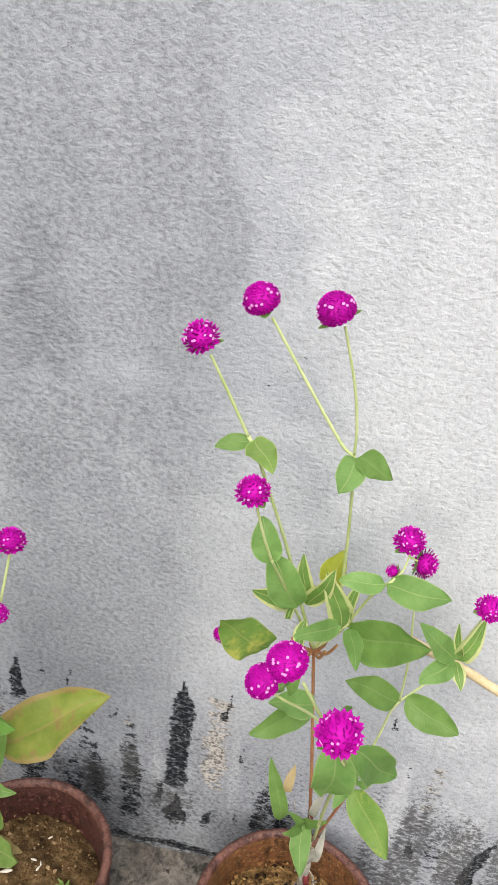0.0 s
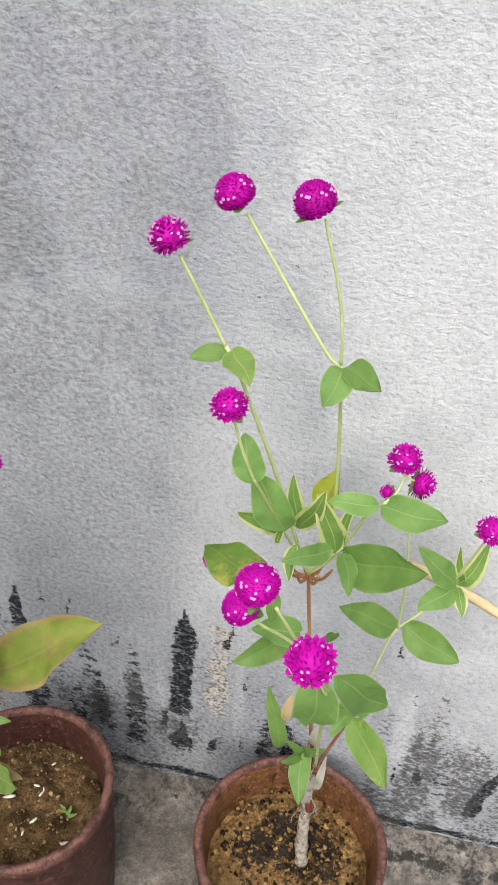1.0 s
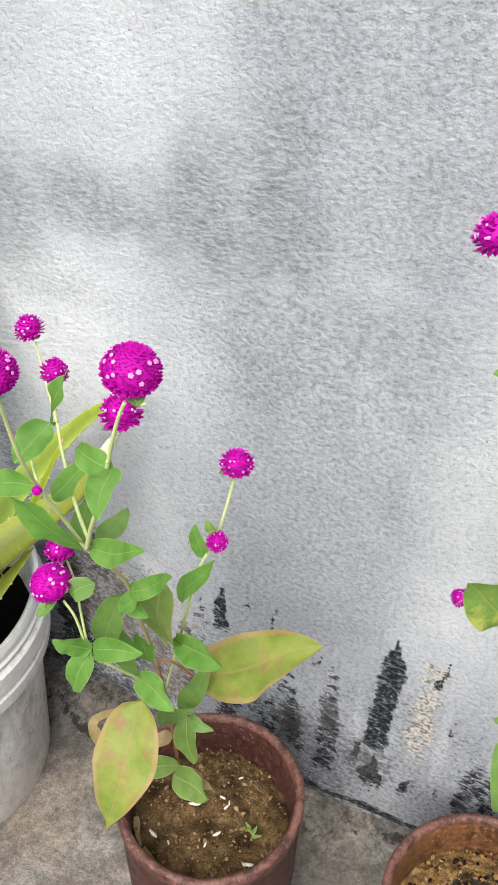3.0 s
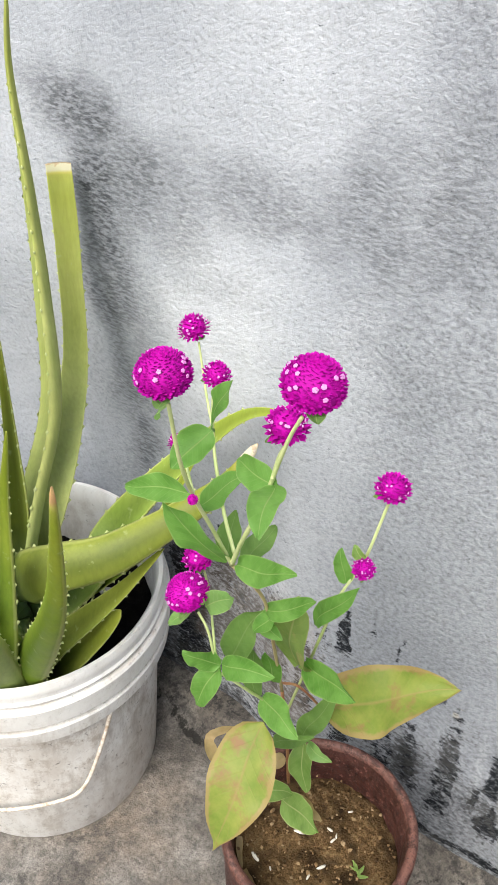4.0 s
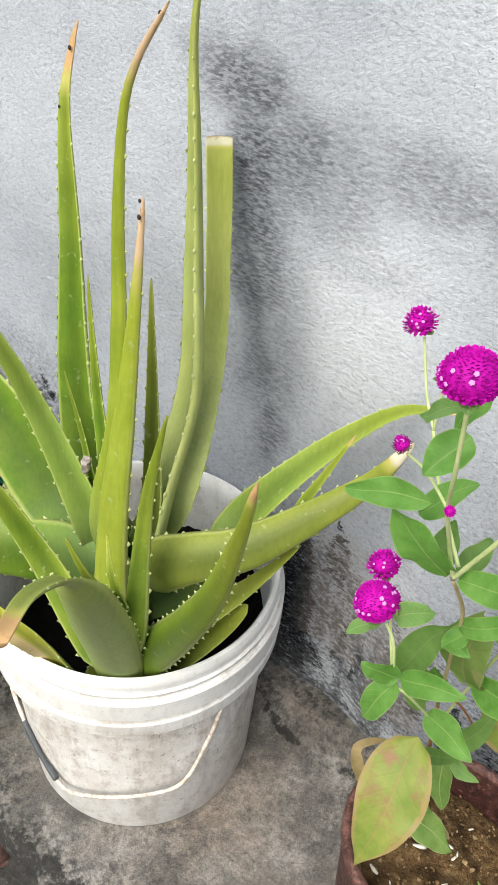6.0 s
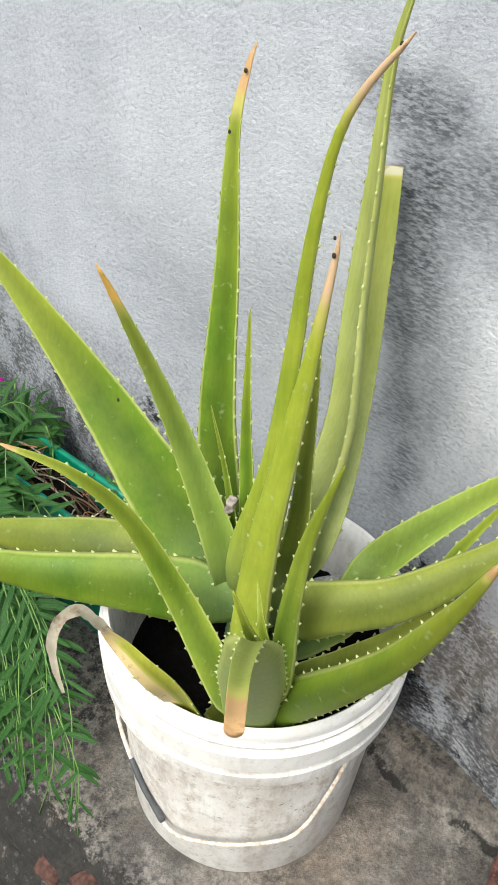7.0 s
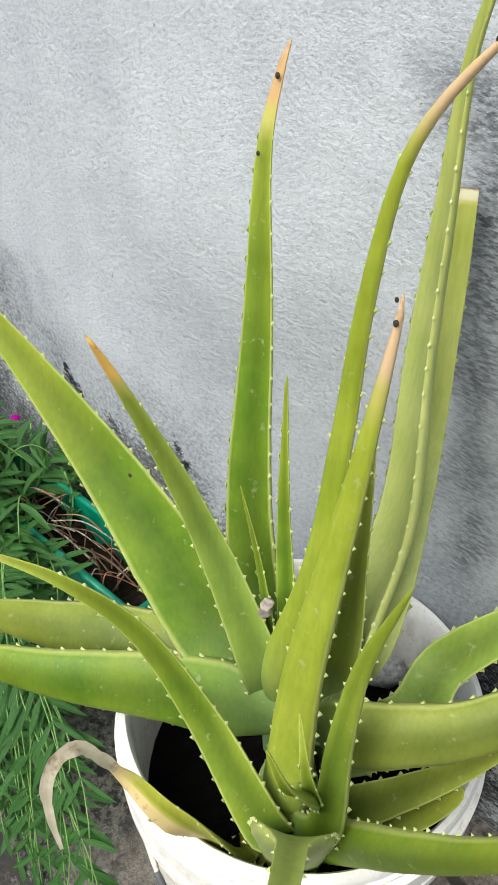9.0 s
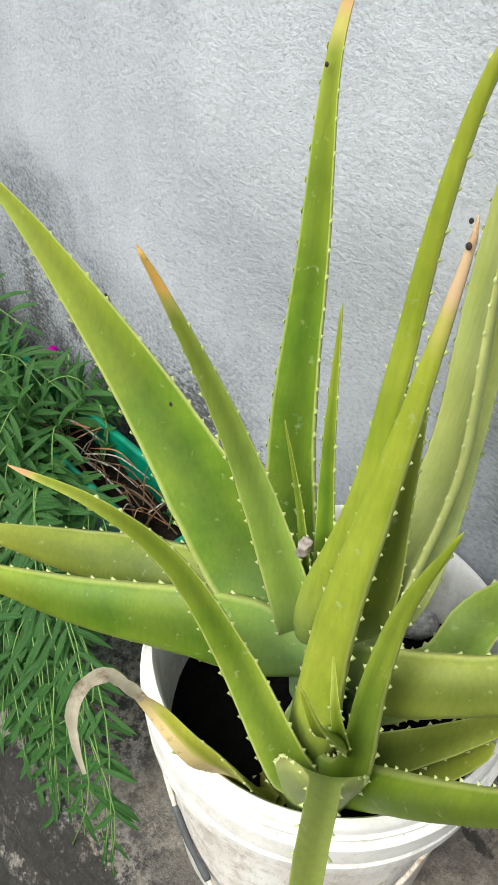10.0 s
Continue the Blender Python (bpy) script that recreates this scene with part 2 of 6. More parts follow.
def succulent(name, dark, light, yellow=0.3, dry_tone=(0.50, 0.31, 0.14), channel_shade=0.72):
    m = Mat(name, 0.38)
    m.bsdf.inputs["Specular IOR Level"].default_value = 0.28
    along = m.attr("along")
    across = m.attr("across")
    lines = m.noise(5, 4, 0.6, (1, 1, 1))
    n = m.noise(26, 5, 0.6)
    tone = m.ramp(n, [(0.3, dark), (0.7, light)])
    tone = m.mix(m.maths("MULTIPLY", m.ramp(lines, [(0.4, (0,) * 3), (0.7, (1,) * 3)]), yellow), tone, (0.42, 0.42, 0.07))
    # pale margins; deeper green middle with the channel's shade painted in
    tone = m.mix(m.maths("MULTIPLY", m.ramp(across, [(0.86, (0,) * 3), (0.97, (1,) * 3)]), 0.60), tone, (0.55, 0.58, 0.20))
    tone = m.mix(m.maths("MULTIPLY", m.ramp(across, [(0.0, (1,) * 3), (0.80, (0,) * 3)]), channel_shade), tone, tuple(c * 0.46 for c in dark))
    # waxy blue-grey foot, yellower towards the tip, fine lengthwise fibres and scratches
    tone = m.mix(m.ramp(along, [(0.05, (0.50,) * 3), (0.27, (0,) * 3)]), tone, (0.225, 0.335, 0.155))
    tone = m.mix(m.ramp(along, [(0.55, (0,) * 3), (1.0, (0.45,) * 3)]), tone, (0.36, 0.38, 0.035))
    fibre = m.noise(1.0, 3, 0.6, (330, 330, 26))
    tone = m.mix(0.30, tone, m.ramp(fibre, [(0.36, (0.66,) * 3), (0.60, (1.0,) * 3)]), "MULTIPLY")
    fleck = m.ramp(m.noise(120, 3, 0.5), [(0.66, (0,) * 3), (0.75, (0.35,) * 3)])
    tone = m.mix(fleck, tone, (0.40, 0.46, 0.24))
    scar = m.ramp(m.noise(42, 6, 0.75), [(0.685, (0,) * 3), (0.72, (0.6,) * 3)])
    tone = m.mix(scar, tone, (0.36, 0.34, 0.17))
    dry = m.attr("dry")
    tone = m.mix(m.ramp(dry, [(0.02, (0,) * 3), (0.25, (1,) * 3)]), tone, (0.43, 0.40, 0.10))
    tone = m.mix(m.ramp(m.maths("ADD", dry, m.maths("MULTIPLY", m.maths("SUBTRACT", n, 0.5), 0.5)), [(0.27, (0,) * 3), (0.46, (1,) * 3)]), tone, dry_tone)
    tone = m.mix(m.ramp(m.maths("ADD", dry, m.maths("MULTIPLY", m.maths("SUBTRACT", m.noise(150, 5, 0.7), 0.5), 1.6)), [(0.85, (0,) * 3), (1.2, (0.6,) * 3)]), tone, (0.34, 0.20, 0.10))
    m.rough(m.ramp(n, [(0.3, (0.46,) * 3), (0.7, (0.62,) * 3)]))
    m.bump(m.noise(60, 4, 0.6), 0.25, 0.0018)
    m.bsdf.inputs["Subsurface Weight"].default_value = 0.08
    m.bsdf.inputs["Subsurface Radius"].default_value = (0.004, 0.006, 0.002)
    m.bsdf.inputs["Subsurface Scale"].default_value = 0.5
    return m.base(tone)


def plain(name, a, b, rough=0.6, scale=40, bump=0.3):
    m = Mat(name, rough)
    n = m.noise(scale, 5, 0.65)
    m.bump(n, bump, 0.001)
    return m.base(m.ramp(n, [(0.3, a), (0.7, b)]))


def petal():
    m = Mat("magenta_bract", 0.7)
    m.bsdf.inputs["Specular IOR Level"].default_value = 0.2
    tone = m.mix(m.island(), (0.32, 0.0, 0.225), (0.48, 0.0, 0.345))
    tone = m.mix(m.ramp(m.attr("tipness"), [(0.40, (0,) * 3), (1.0, (0.35,) * 3)]), tone, (0.66, 0.02, 0.54))
    return m.base(tone)


plaster_mat = plaster()
concrete_mat = concrete()
def ochre_soil():
    m = Mat("dry_ochre_soil", 0.95)
    n = m.noise(150, 7, 0.75)
    tone = m.ramp(n, [(0.3, (0.11, 0.052, 0.016)), (0.5, (0.29, 0.165, 0.055)), (0.72, (0.50, 0.33, 0.135))])
    humus = m.maths("ADD", m.attr("humus"), m.maths("MULTIPLY", m.maths("SUBTRACT", m.noise(85, 6, 0.8), 0.5), 2.0))
    tone = m.mix(m.ramp(humus, [(0.48, (0,) * 3), (0.60, (0.95,) * 3)]), tone, (0.016, 0.011, 0.008))
    m.bump(m.maths("ADD", n, m.noise(320, 4)), 0.9, 0.004)
    return m.base(tone)


ochre_soil_mat = ochre_soil()


def crumb_mat(name, tones):
    m = Mat(name, 0.95)
    m.bsdf.inputs["Specular IOR Level"].default_value = 0.1
    m.bump(m.noise(500, 4), 0.6, 0.001)
    tone = m.ramp(m.island(), [(k / (len(tones) - 1), t) for k, t in enumerate(tones)])
    return m.base(m.mix(0.5, tone, m.ramp(m.noise(300, 4), [(0.3, (0.45,) * 3), (0.65, (1,) * 3)]), "MULTIPLY"))


ochre_crumb_mat = crumb_mat("ochre_crumb", [(0.015, 0.010, 0.007), (0.030, 0.018, 0.010), (0.11, 0.062, 0.026), (0.27, 0.155, 0.06), (0.40, 0.26, 0.11)])
brown_crumb_mat = crumb_mat("brown_crumb", [(0.03, 0.018, 0.010), (0.16, 0.095, 0.045), (0.26, 0.165, 0.08), (0.42, 0.30, 0.17)])
pot_soil_mat = dirt("brown_soil", (0.022, 0.013, 0.007), (0.20, 0.122, 0.056), (0.45, 0.32, 0.17), 150)
leafy_soil_mat = dirt("dark_leafy_soil", (0.008, 0.006, 0.005), (0.026, 0.018, 0.013), (0.08, 0.055, 0.036), 120)
# dark soil, taken to near black to hold the shade inside the bucket
shaded_soil_mat = dirt("shaded_soil", (0.0025, 0.0025, 0.0025), (0.005, 0.0045, 0.004), (0.016, 0.014, 0.012), 60)
earth_mat = dirt("trodden_earth", (0.03, 0.025, 0.02), (0.09, 0.075, 0.06), (0.2, 0.17, 0.14), 40)
pot_mat = glazed("brown_glaze", (0.052, 0.0155, 0.0120), (0.19, 0.085, 0.065))
pot_inside_mat = glazed("ochre_crust", (0.125, 0.048, 0.018), (0.30, 0.16, 0.06))
bucket_mat = plastic_white()
green_leaf_mat = foliage("green_leaf", (0.21, 0.39, 0.110), (0.32, 0.52, 0.180), (0.55, 0.64, 0.30))
fresh_leaf_mat = foliage("fresh_leaf", (0.135, 0.315, 0.055), (0.255, 0.485, 0.120), (0.46, 0.58, 0.24))
dark_leaf_mat = foliage("dark_leaf", (0.17, 0.31, 0.080), (0.26, 0.42, 0.125), (0.34, 0.46, 0.20))
pale_leaf_mat = foliage("pale_leaf", (0.22, 0.38, 0.09), (0.34, 0.50, 0.15), (0.72, 0.74, 0.38))
variegated_leaf_mat = foliage("cream_edged_leaf", (0.19, 0.34, 0.09), (0.29, 0.46, 0.14), (0.80, 0.80, 0.42), margin=0.31)
yellow_leaf_mat = foliage("yellowing_leaf", (0.42, 0.47, 0.06), (0.62, 0.62, 0.13), (0.74, 0.72, 0.28))
mottled_leaf_mat = foliage("mottled_leaf", (0.20, 0.36, 0.085), (0.31, 0.46, 0.12), (0.50, 0.54, 0.20), (0.62, 0.63, 0.16), patch_at=0.60)
autumn_leaf_mat = foliage("fading_leaf", (0.26, 0.36, 0.07), (0.46, 0.48, 0.12), (0.50, 0.36, 0.16), (0.42, 0.25, 0.12), patch_at=0.57, margin=0.40)
faded_green_mat = foliage("faded_green_leaf", (0.22, 0.33, 0.09), (0.34, 0.43, 0.14), (0.46, 0.44, 0.22), (0.40, 0.36, 0.16), patch_at=0.55)
dry_leaf_mat = foliage("dried_leaf", (0.45, 0.31, 0.16), (0.66, 0.52, 0.30), (0.55, 0.4, 0.2), gloss=0.7)
papery_brown_mat = foliage("papery_brown_leaf", (0.50, 0.42, 0.33), (0.74, 0.67, 0.57), (0.6, 0.5, 0.38), (0.22, 0.13, 0.075), gloss=0.8, patch_at=0.57)
papery_leaf_mat = foliage("papery_leaf", (0.40, 0.38, 0.34), (0.70, 0.68, 0.62), (0.5, 0.48, 0.4), gloss=0.8)
feather_leaf_mat = foliage("feathery_leaf", (0.036, 0.125, 0.032), (0.095, 0.245, 0.062), (0.24, 0.40, 0.15))
frond_mat = plain("frond_rib", (0.10, 0.22, 0.05), (0.20, 0.34, 0.09), 0.6)
stem_mat = plain("green_stem", (0.40, 0.50, 0.17), (0.62, 0.66, 0.34), 0.6)
pink_stem_mat = plain("pinkish_green_stem", (0.42, 0.30, 0.15), (0.55, 0.47, 0.24), 0.6)
crimson_stem_mat = plain("crimson_stem", (0.16, 0.022, 0.03), (0.30, 0.06, 0.06), 0.5)
red_stem_mat = plain("reddish_stem", (0.30, 0.10, 0.06), (0.42, 0.24, 0.10), 0.55)
woody_mat = plain("woody_stem", (0.10, 0.075, 0.05), (0.60, 0.55, 0.47), 0.9, 210, 1.0)
twig_mat = plain("brown_twig", (0.05, 0.028, 0.016), (0.16, 0.095, 0.052), 0.85, 160, 0.8)
bract_mat = petal()
floret_mat = plain("floret", (0.70, 0.18, 0.60), (0.80, 0.42, 0.74), 0.6)
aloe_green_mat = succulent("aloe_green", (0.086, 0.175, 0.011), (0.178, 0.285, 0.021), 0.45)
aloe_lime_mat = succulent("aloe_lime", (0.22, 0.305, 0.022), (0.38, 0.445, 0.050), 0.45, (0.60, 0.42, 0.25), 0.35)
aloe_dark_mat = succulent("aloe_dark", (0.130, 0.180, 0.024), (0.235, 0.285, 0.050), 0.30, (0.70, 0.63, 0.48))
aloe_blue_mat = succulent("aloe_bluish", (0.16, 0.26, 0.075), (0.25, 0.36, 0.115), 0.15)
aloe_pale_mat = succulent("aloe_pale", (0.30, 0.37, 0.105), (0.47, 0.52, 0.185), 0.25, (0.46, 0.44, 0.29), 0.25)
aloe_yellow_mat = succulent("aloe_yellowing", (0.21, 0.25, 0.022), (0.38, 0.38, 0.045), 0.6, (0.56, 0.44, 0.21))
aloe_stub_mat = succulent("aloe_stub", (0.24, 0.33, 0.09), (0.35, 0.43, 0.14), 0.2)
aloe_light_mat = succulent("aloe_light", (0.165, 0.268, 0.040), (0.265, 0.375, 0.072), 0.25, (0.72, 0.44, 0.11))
tooth_mat = plain("pale_tooth", (0.46, 0.53, 0.18), (0.64, 0.68, 0.33), 0.5)
scab_mat = plain("dark_scab", (0.012, 0.008, 0.006), (0.05, 0.03, 0.02), 0.8)
wire_mat = plain("white_coated_wire", (0.42, 0.30, 0.20), (0.88, 0.84, 0.77), 0.6, 190, 0.6)
grip_mat = plain("grey_grip", (0.05, 0.055, 0.06), (0.10, 0.105, 0.11), 0.5)
rust_mat = plain("rusty_hook", (0.10, 0.03, 0.02), (0.28, 0.10, 0.05), 0.8, 200)
bamboo_mat = plain("dry_bamboo", (0.55, 0.42, 0.22), (0.78, 0.65, 0.42), 0.6, 60)
green_plastic_mat = plain("green_plastic", (0.0, 0.13, 0.075), (0.005, 0.24, 0.14), 0.4)
brick_mat = plain("red_brick", (0.020, 0.014, 0.012), (0.15, 0.066, 0.05), 0.9, 110, 0.9)
bud_mat = plain("withered_bud", (0.12, 0.10, 0.085), (0.50, 0.44, 0.39), 0.85, 160, 0.8)
chip_mat = plain("white_chip", (0.62, 0.57, 0.48), (0.86, 0.82, 0.75), 0.7, 90)
stone_mat = plain("grey_stone", (0.16, 0.155, 0.15), (0.62, 0.60, 0.58), 0.85, 160, 0.8)

# ---- mesh helpers ----


def mesh_object(name, bm, material, smooth=True):
    me = bpy.data.meshes.new(name)
    bm.to_mesh(me)
    bm.free()
    if smooth:
        me.polygons.foreach_set("use_smooth", [True] * len(me.polygons))
    if material:
        me.materials.append(material)
    return me


def part(name, bm, material, parent, label="", smooth=True):
    ob = new(name, mesh_object(name, bm, material, smooth))
    ob.parent = parent
    if parent is not None:
        ob.matrix_parent_inverse = parent.matrix_world.inverted()
    if label:
        tagged(ob, label)
    return ob


def thing(name, at, label, category, group="", kind=""):
    ob = new(name)
    ob.location = at
    ob.empty_display_size = 0.02
    bpy.context.view_layer.update()
    return tagged(ob, label, category, group, kind)


def curve_points(points, n):
    """Catmull-Rom through the points, n samples, at even steps along the length."""
    p = [Vector(q) for q in points]
    p = [2 * p[0] - p[1], *p, 2 * p[-1] - p[-2]]
    fine = []
    for i in range(1, len(p) - 2):
        for k in range(12):
            u = k / 12
            a, b, c, d = p[i - 1], p[i], p[i + 1], p[i + 2]
            fine.append(0.5 * (2 * b + (c - a) * u + (2 * a - 5 * b + 4 * c - d) * u * u + (3 * b - a - 3 * c + d) * u**3))
    fine.append(p[-2])
    run = [0.0]
    for a, b in zip(fine, fine[1:]):
        run.append(run[-1] + (b - a).length)
    out, j = [], 0
    for k in range(n):
        want = run[-1] * k / (n - 1)
        while j < len(run) - 2 and run[j + 1] < want:
            j += 1
        u = (want - run[j]) / max(run[j + 1] - run[j], 1e-9)
        out.append(fine[j].lerp(fine[j + 1], min(u, 1)))
    return out


def tube(points, radius, n=16, sides=8, taper=1.0, wobble=0.0, bm=None):
    bm = bm or bmesh.new()
    pts = curve_points(points, n)
    rings, ref = [], Vector((0.31, 0.9, 0.2))
    for i, p in enumerate(pts):
        tan = (pts[min(i + 1, n - 1)] - pts[max(i - 1, 0)]).normalized()
        u = tan.cross(ref).normalized()
        v = tan.cross(u)
        r = radius * (1 + (taper - 1) * i / (n - 1)) * (1 + wobble * noise.noise(p * 300))
        rings.append([bm.verts.new(p + r * (math.cos(a) * u + math.sin(a) * v)) for a in (2 * math.pi * k / sides for k in range(sides))])
    for a, b in zip(rings, rings[1:]):
        for k in range(sides):
            bm.faces.new((a[k], a[(k + 1) % sides], b[(k + 1) % sides], b[k]))
    bm.faces.new(rings[0][::-1])
    bm.faces.new(rings[-1])
    return bm


def lathe(profile, sides=96, dent=0.0):
    """Turns (radius, height) pairs round the z axis, closed where the radius is 0."""
    bm = bmesh.new()
    rings = []
    for r, z in profile:
        if r < 1e-6:
            rings.append([bm.verts.new((0, 0, z))])
            continue
        ring = []
        for k in range(sides):
            a = 2 * math.pi * k / sides
            w = 1 + dent * noise.noise(Vector((math.cos(a) * 1.5, math.sin(a) * 1.5, z * 14)))
            ring.append(bm.verts.new((r * w * math.cos(a), r * w * math.sin(a), z + dent * 0.08 * noise.noise(Vector((math.cos(a) * 3, math.sin(a) * 3, 4))))))
        rings.append(ring)
    for a, b in zip(rings, rings[1:]):
        for k in range(sides):
            q = (k + 1) % sides
            if len(a) == 1:
                bm.faces.new((a[0], b[q], b[k]))
            elif len(b) == 1:
                bm.faces.new((a[k], a[q], b[0]))
            else:
                bm.faces.new((a[k], a[q], b[q], b[k]))
    bmesh.ops.recalc_face_normals(bm, faces=bm.faces)
    return bm


def point_values(me, name, values):
    at = me.attributes.new(name, "FLOAT", "POINT")
    at.data.foreach_set("value", np.asarray(values, dtype=np.float32))


def grid_mesh(name, xs, ys, place, material):
    """A sheet over xs and ys; place maps arrays of both to points."""
    gx, gy = np.meshgrid(xs, ys)
    pts = place(gx.ravel(), gy.ravel())
    w, h = len(xs), len(ys)
    idx = np.arange(w * h).reshape(h, w)
    faces = np.stack([idx[:-1, :-1], idx[:-1, 1:], idx[1:, 1:], idx[1:, :-1]], -1).reshape(-1, 4)
    me = bpy.data.meshes.new(name)
    me.from_pydata(pts.tolist(), [], faces.tolist())
    me.polygons.foreach_set("use_smooth", [True] * len(me.polygons))
    me.materials.append(material)
    return me, gx.ravel(), gy.ravel()


def soft(x, lo, hi):
    u = np.clip((x - lo) / (hi - lo), 0, 1)
    return u * u * (3 - 2 * u)


def smooth_noise(x, y, seed, size):
    """Cheap value noise on arrays."""
    rng = np.random.RandomState(seed)
    table = rng.rand(64, 64)
    fx, fy = x / size + 500, y / size + 500
    ix, iy = np.floor(fx).astype(int), np.floor(fy).astype(int)
    u, v = fx - ix, fy - iy
    u, v = u * u * (3 - 2 * u), v * v * (3 - 2 * v)
    a, b = table[ix % 64, iy % 64], table[(ix + 1) % 64, iy % 64]
    c, d = table[ix % 64, (iy + 1) % 64], table[(ix + 1) % 64, (iy + 1) % 64]
    return (a * (1 - u) + b * u) * (1 - v) + (c * (1 - u) + d * u) * v


# ---- the wall ----
WALL_Y = 0.6525


def blob(x, z, cx, cz, rx, rz, lean=0.0):
    """A soft round stain, 1 in its middle and 0 outside, with a wandering edge."""
    dx, dz = x - cx - lean * (z - cz), z - cz
    d = np.sqrt((dx / rx) ** 2 + (dz / rz) ** 2)
    d = d + 0.45 * (smooth_noise(x, z, 3, 0.05) - 0.5) + 0.35 * (smooth_noise(x, z, 5, 0.02) - 0.5)
    return 1 - soft(d, 0.25, 1.15)


def build_wall():
    xs = np.concatenate([np.linspace(-4.0, -1.9, 8), np.arange(-1.8, -1.35, 0.012), np.arange(-1.35, 0.16, 0.0036), np.arange(0.17, 0.45, 0.012), np.linspace(0.5, 3.0, 9)])
    zs = np.concatenate([[-0.5, -0.3], np.arange(-0.16, 0.0, 0.012), np.arange(0.0, 0.42, 0.0036), np.arange(0.424, 1.12, 0.007), np.linspace(1.2, 3.0, 8)])

    def place(x, z):
        y = WALL_Y - 0.004 * (smooth_noise(x, z, 11, 0.16) - 0.5) - 0.0012 * (smooth_noise(x, z, 12, 0.018) - 0.5)
        # the lower wall bellies back behind the bucket
        y = y + 0.024 * soft(-x, 0.46, 0.60) * (1 - soft(-x, 0.93, 1.15)) * (1 - soft(z, 0.36, 0.60))
        return np.stack([x, y, z], -1)

    me, x, z = grid_mesh("wall", xs, zs, place, plaster_mat)
    zero = np.zeros_like(x)
    damp_shade, pale, scratch, mould_shade, scuff, scrape = (zero.copy() for _ in range(6))
    wander = 0.030 * (smooth_noise(x, z, 45, 0.045) - 0.5) + 0.016 * (smooth_noise(x, z, 46, 0.016) - 0.5)
    # the high damp sheet: a crisp edge towards the bright plaster, a ragged foot
    right = np.interp(z, (0.64, 0.687, 0.733, 0.782, 0.824, 0.861, 0.90, 1.1), (-0.29, -0.255, -0.228, -0.205, -0.212, -0.227, -0.238, -0.24))
    foot = np.interp(x, (-0.46, -0.42, -0.352, -0.295, -0.25), (0.66, 0.655, 0.682, 0.70, 0.69))
    sheet = soft(right - x + 0.5 * wander, -0.004, 0.014) * soft(z - foot + wander, -0.02, 0.03) * soft(x + 0.425 + wander, -0.02, 0.035)
    damp_shade = np.maximum(damp_shade, sheet * (0.30 + 0.14 * smooth_noise(x, z, 47, 0.08)) * (1 - 0.35 * soft(z, 0.84, 0.95)))
    # the fainter one below it
    lower = soft(-0.235 - x + wander, -0.05, 0.06) * soft(0.70 - z, 0.0, 0.05) * soft(x + 0.46, -0.05, 0.05)
    damp_shade = np.maximum(damp_shade, lower * (0.38 + 0.16 * smooth_noise(x, z * 0.5, 48, 0.05)))
    for k, args in DAMP_SHADE:
        damp_shade = np.maximum(damp_shade, k * blob(x, z, *args))
    for k, args in PALE:
        pale = np.maximum(pale, k * blob(x, z, *args))
    for k, args in STAIN_AND_SHADE:
        b = blob(x, z, *args)
        damp_shade, scratch = np.maximum(damp_shade, k * b), np.maximum(scratch, soft(b, 0.05, 0.3))
    for k, cx, lo, hi, half, lean in STREAKS:
        dx = np.abs(x - cx - lean * (z - hi) + 0.010 * (smooth_noise(x, z, 21, 0.03) - 0.5) + 0.005 * (smooth_noise(x, z, 22, 0.011) - 0.5))
        tip = soft(hi - z, 0.0, 0.05)
        m = (1 - soft(dx / (half * (0.18 + 0.82 * tip)), 0.55, 1.2)) * soft(hi - z, -0.004, 0.008) * soft(z - lo, 0.0, 0.025)
        mould_shade = np.maximum(mould_shade, 0.84 * k * m)
    for k, cx, lo, hi, half in SCRAPES:
        m = (1 - soft(np.abs(x - cx + 0.008 * (smooth_noise(x, z, 23, 0.02) - 0.5)) / half, 0.4, 1.3)) * soft(hi - z, 0, 0.02) * soft(z - lo, 0, 0.05)
        scrape = np.maximum(scrape, k * m)
    for cx, lo, hi, half in SCUFFS:
        m = (1 - soft(np.abs(x - cx) / half, 0.4, 1.3)) * soft(hi - z, 0, 0.03) * soft(z - lo, 0, 0.04)
        scuff = np.maximum(scuff, m)
    low = soft(0.34 - z, 0.0, 0.18) * (0.12 + 0.85 * smooth_noise(x, z * 0.25, 31, 0.017)) * (0.35 + 0.65 * smooth_noise(x, z, 33, 0.09)) * 1.2
    grot = np.minimum(low, 0.64)
    patch = soft(-x, 0.44, 0.54) * (1 - soft(-x, 0.66, 0.74)) * soft(0.37 - z, 0.0, 0.12)
    grot = np.maximum(grot, patch * (0.25 + 0.50 * smooth_noise(x, z * 0.35, 38, 0.016)))
    grot = np.maximum(grot, 0.8 * soft(0.078 - z, 0, 0.03) * (0.4 + 0.6 * smooth_noise(x, z, 35, 0.05)))
    # the dark joint above the ledge
    joint = np.exp(-(((z - 0.052 - 0.014 * soft(x, -0.45, -0.05) + 0.006 * (smooth_noise(x, 0 * x, 36, 0.03) - 0.5)) / 0.0075) ** 2))
    mould_shade = np.maximum(mould_shade, joint * (0.55 + 0.45 * soft(x, -0.50, -0.40)) * (0.60 + 0.50 * smooth_noise(x, 0 * x, 34, 0.05)))
    damp_shade = np.maximum(damp_shade, (0.40 + 0.55 * soft(-np.abs(x + 0.33), -0.30, -0.08) + 0.4 * soft(-x, 1.0, 1.15)) * soft(0.42 - z, 0.0, 0.30) * (0.5 + 0.7 * smooth_noise(x, z, 37, 0.06)))
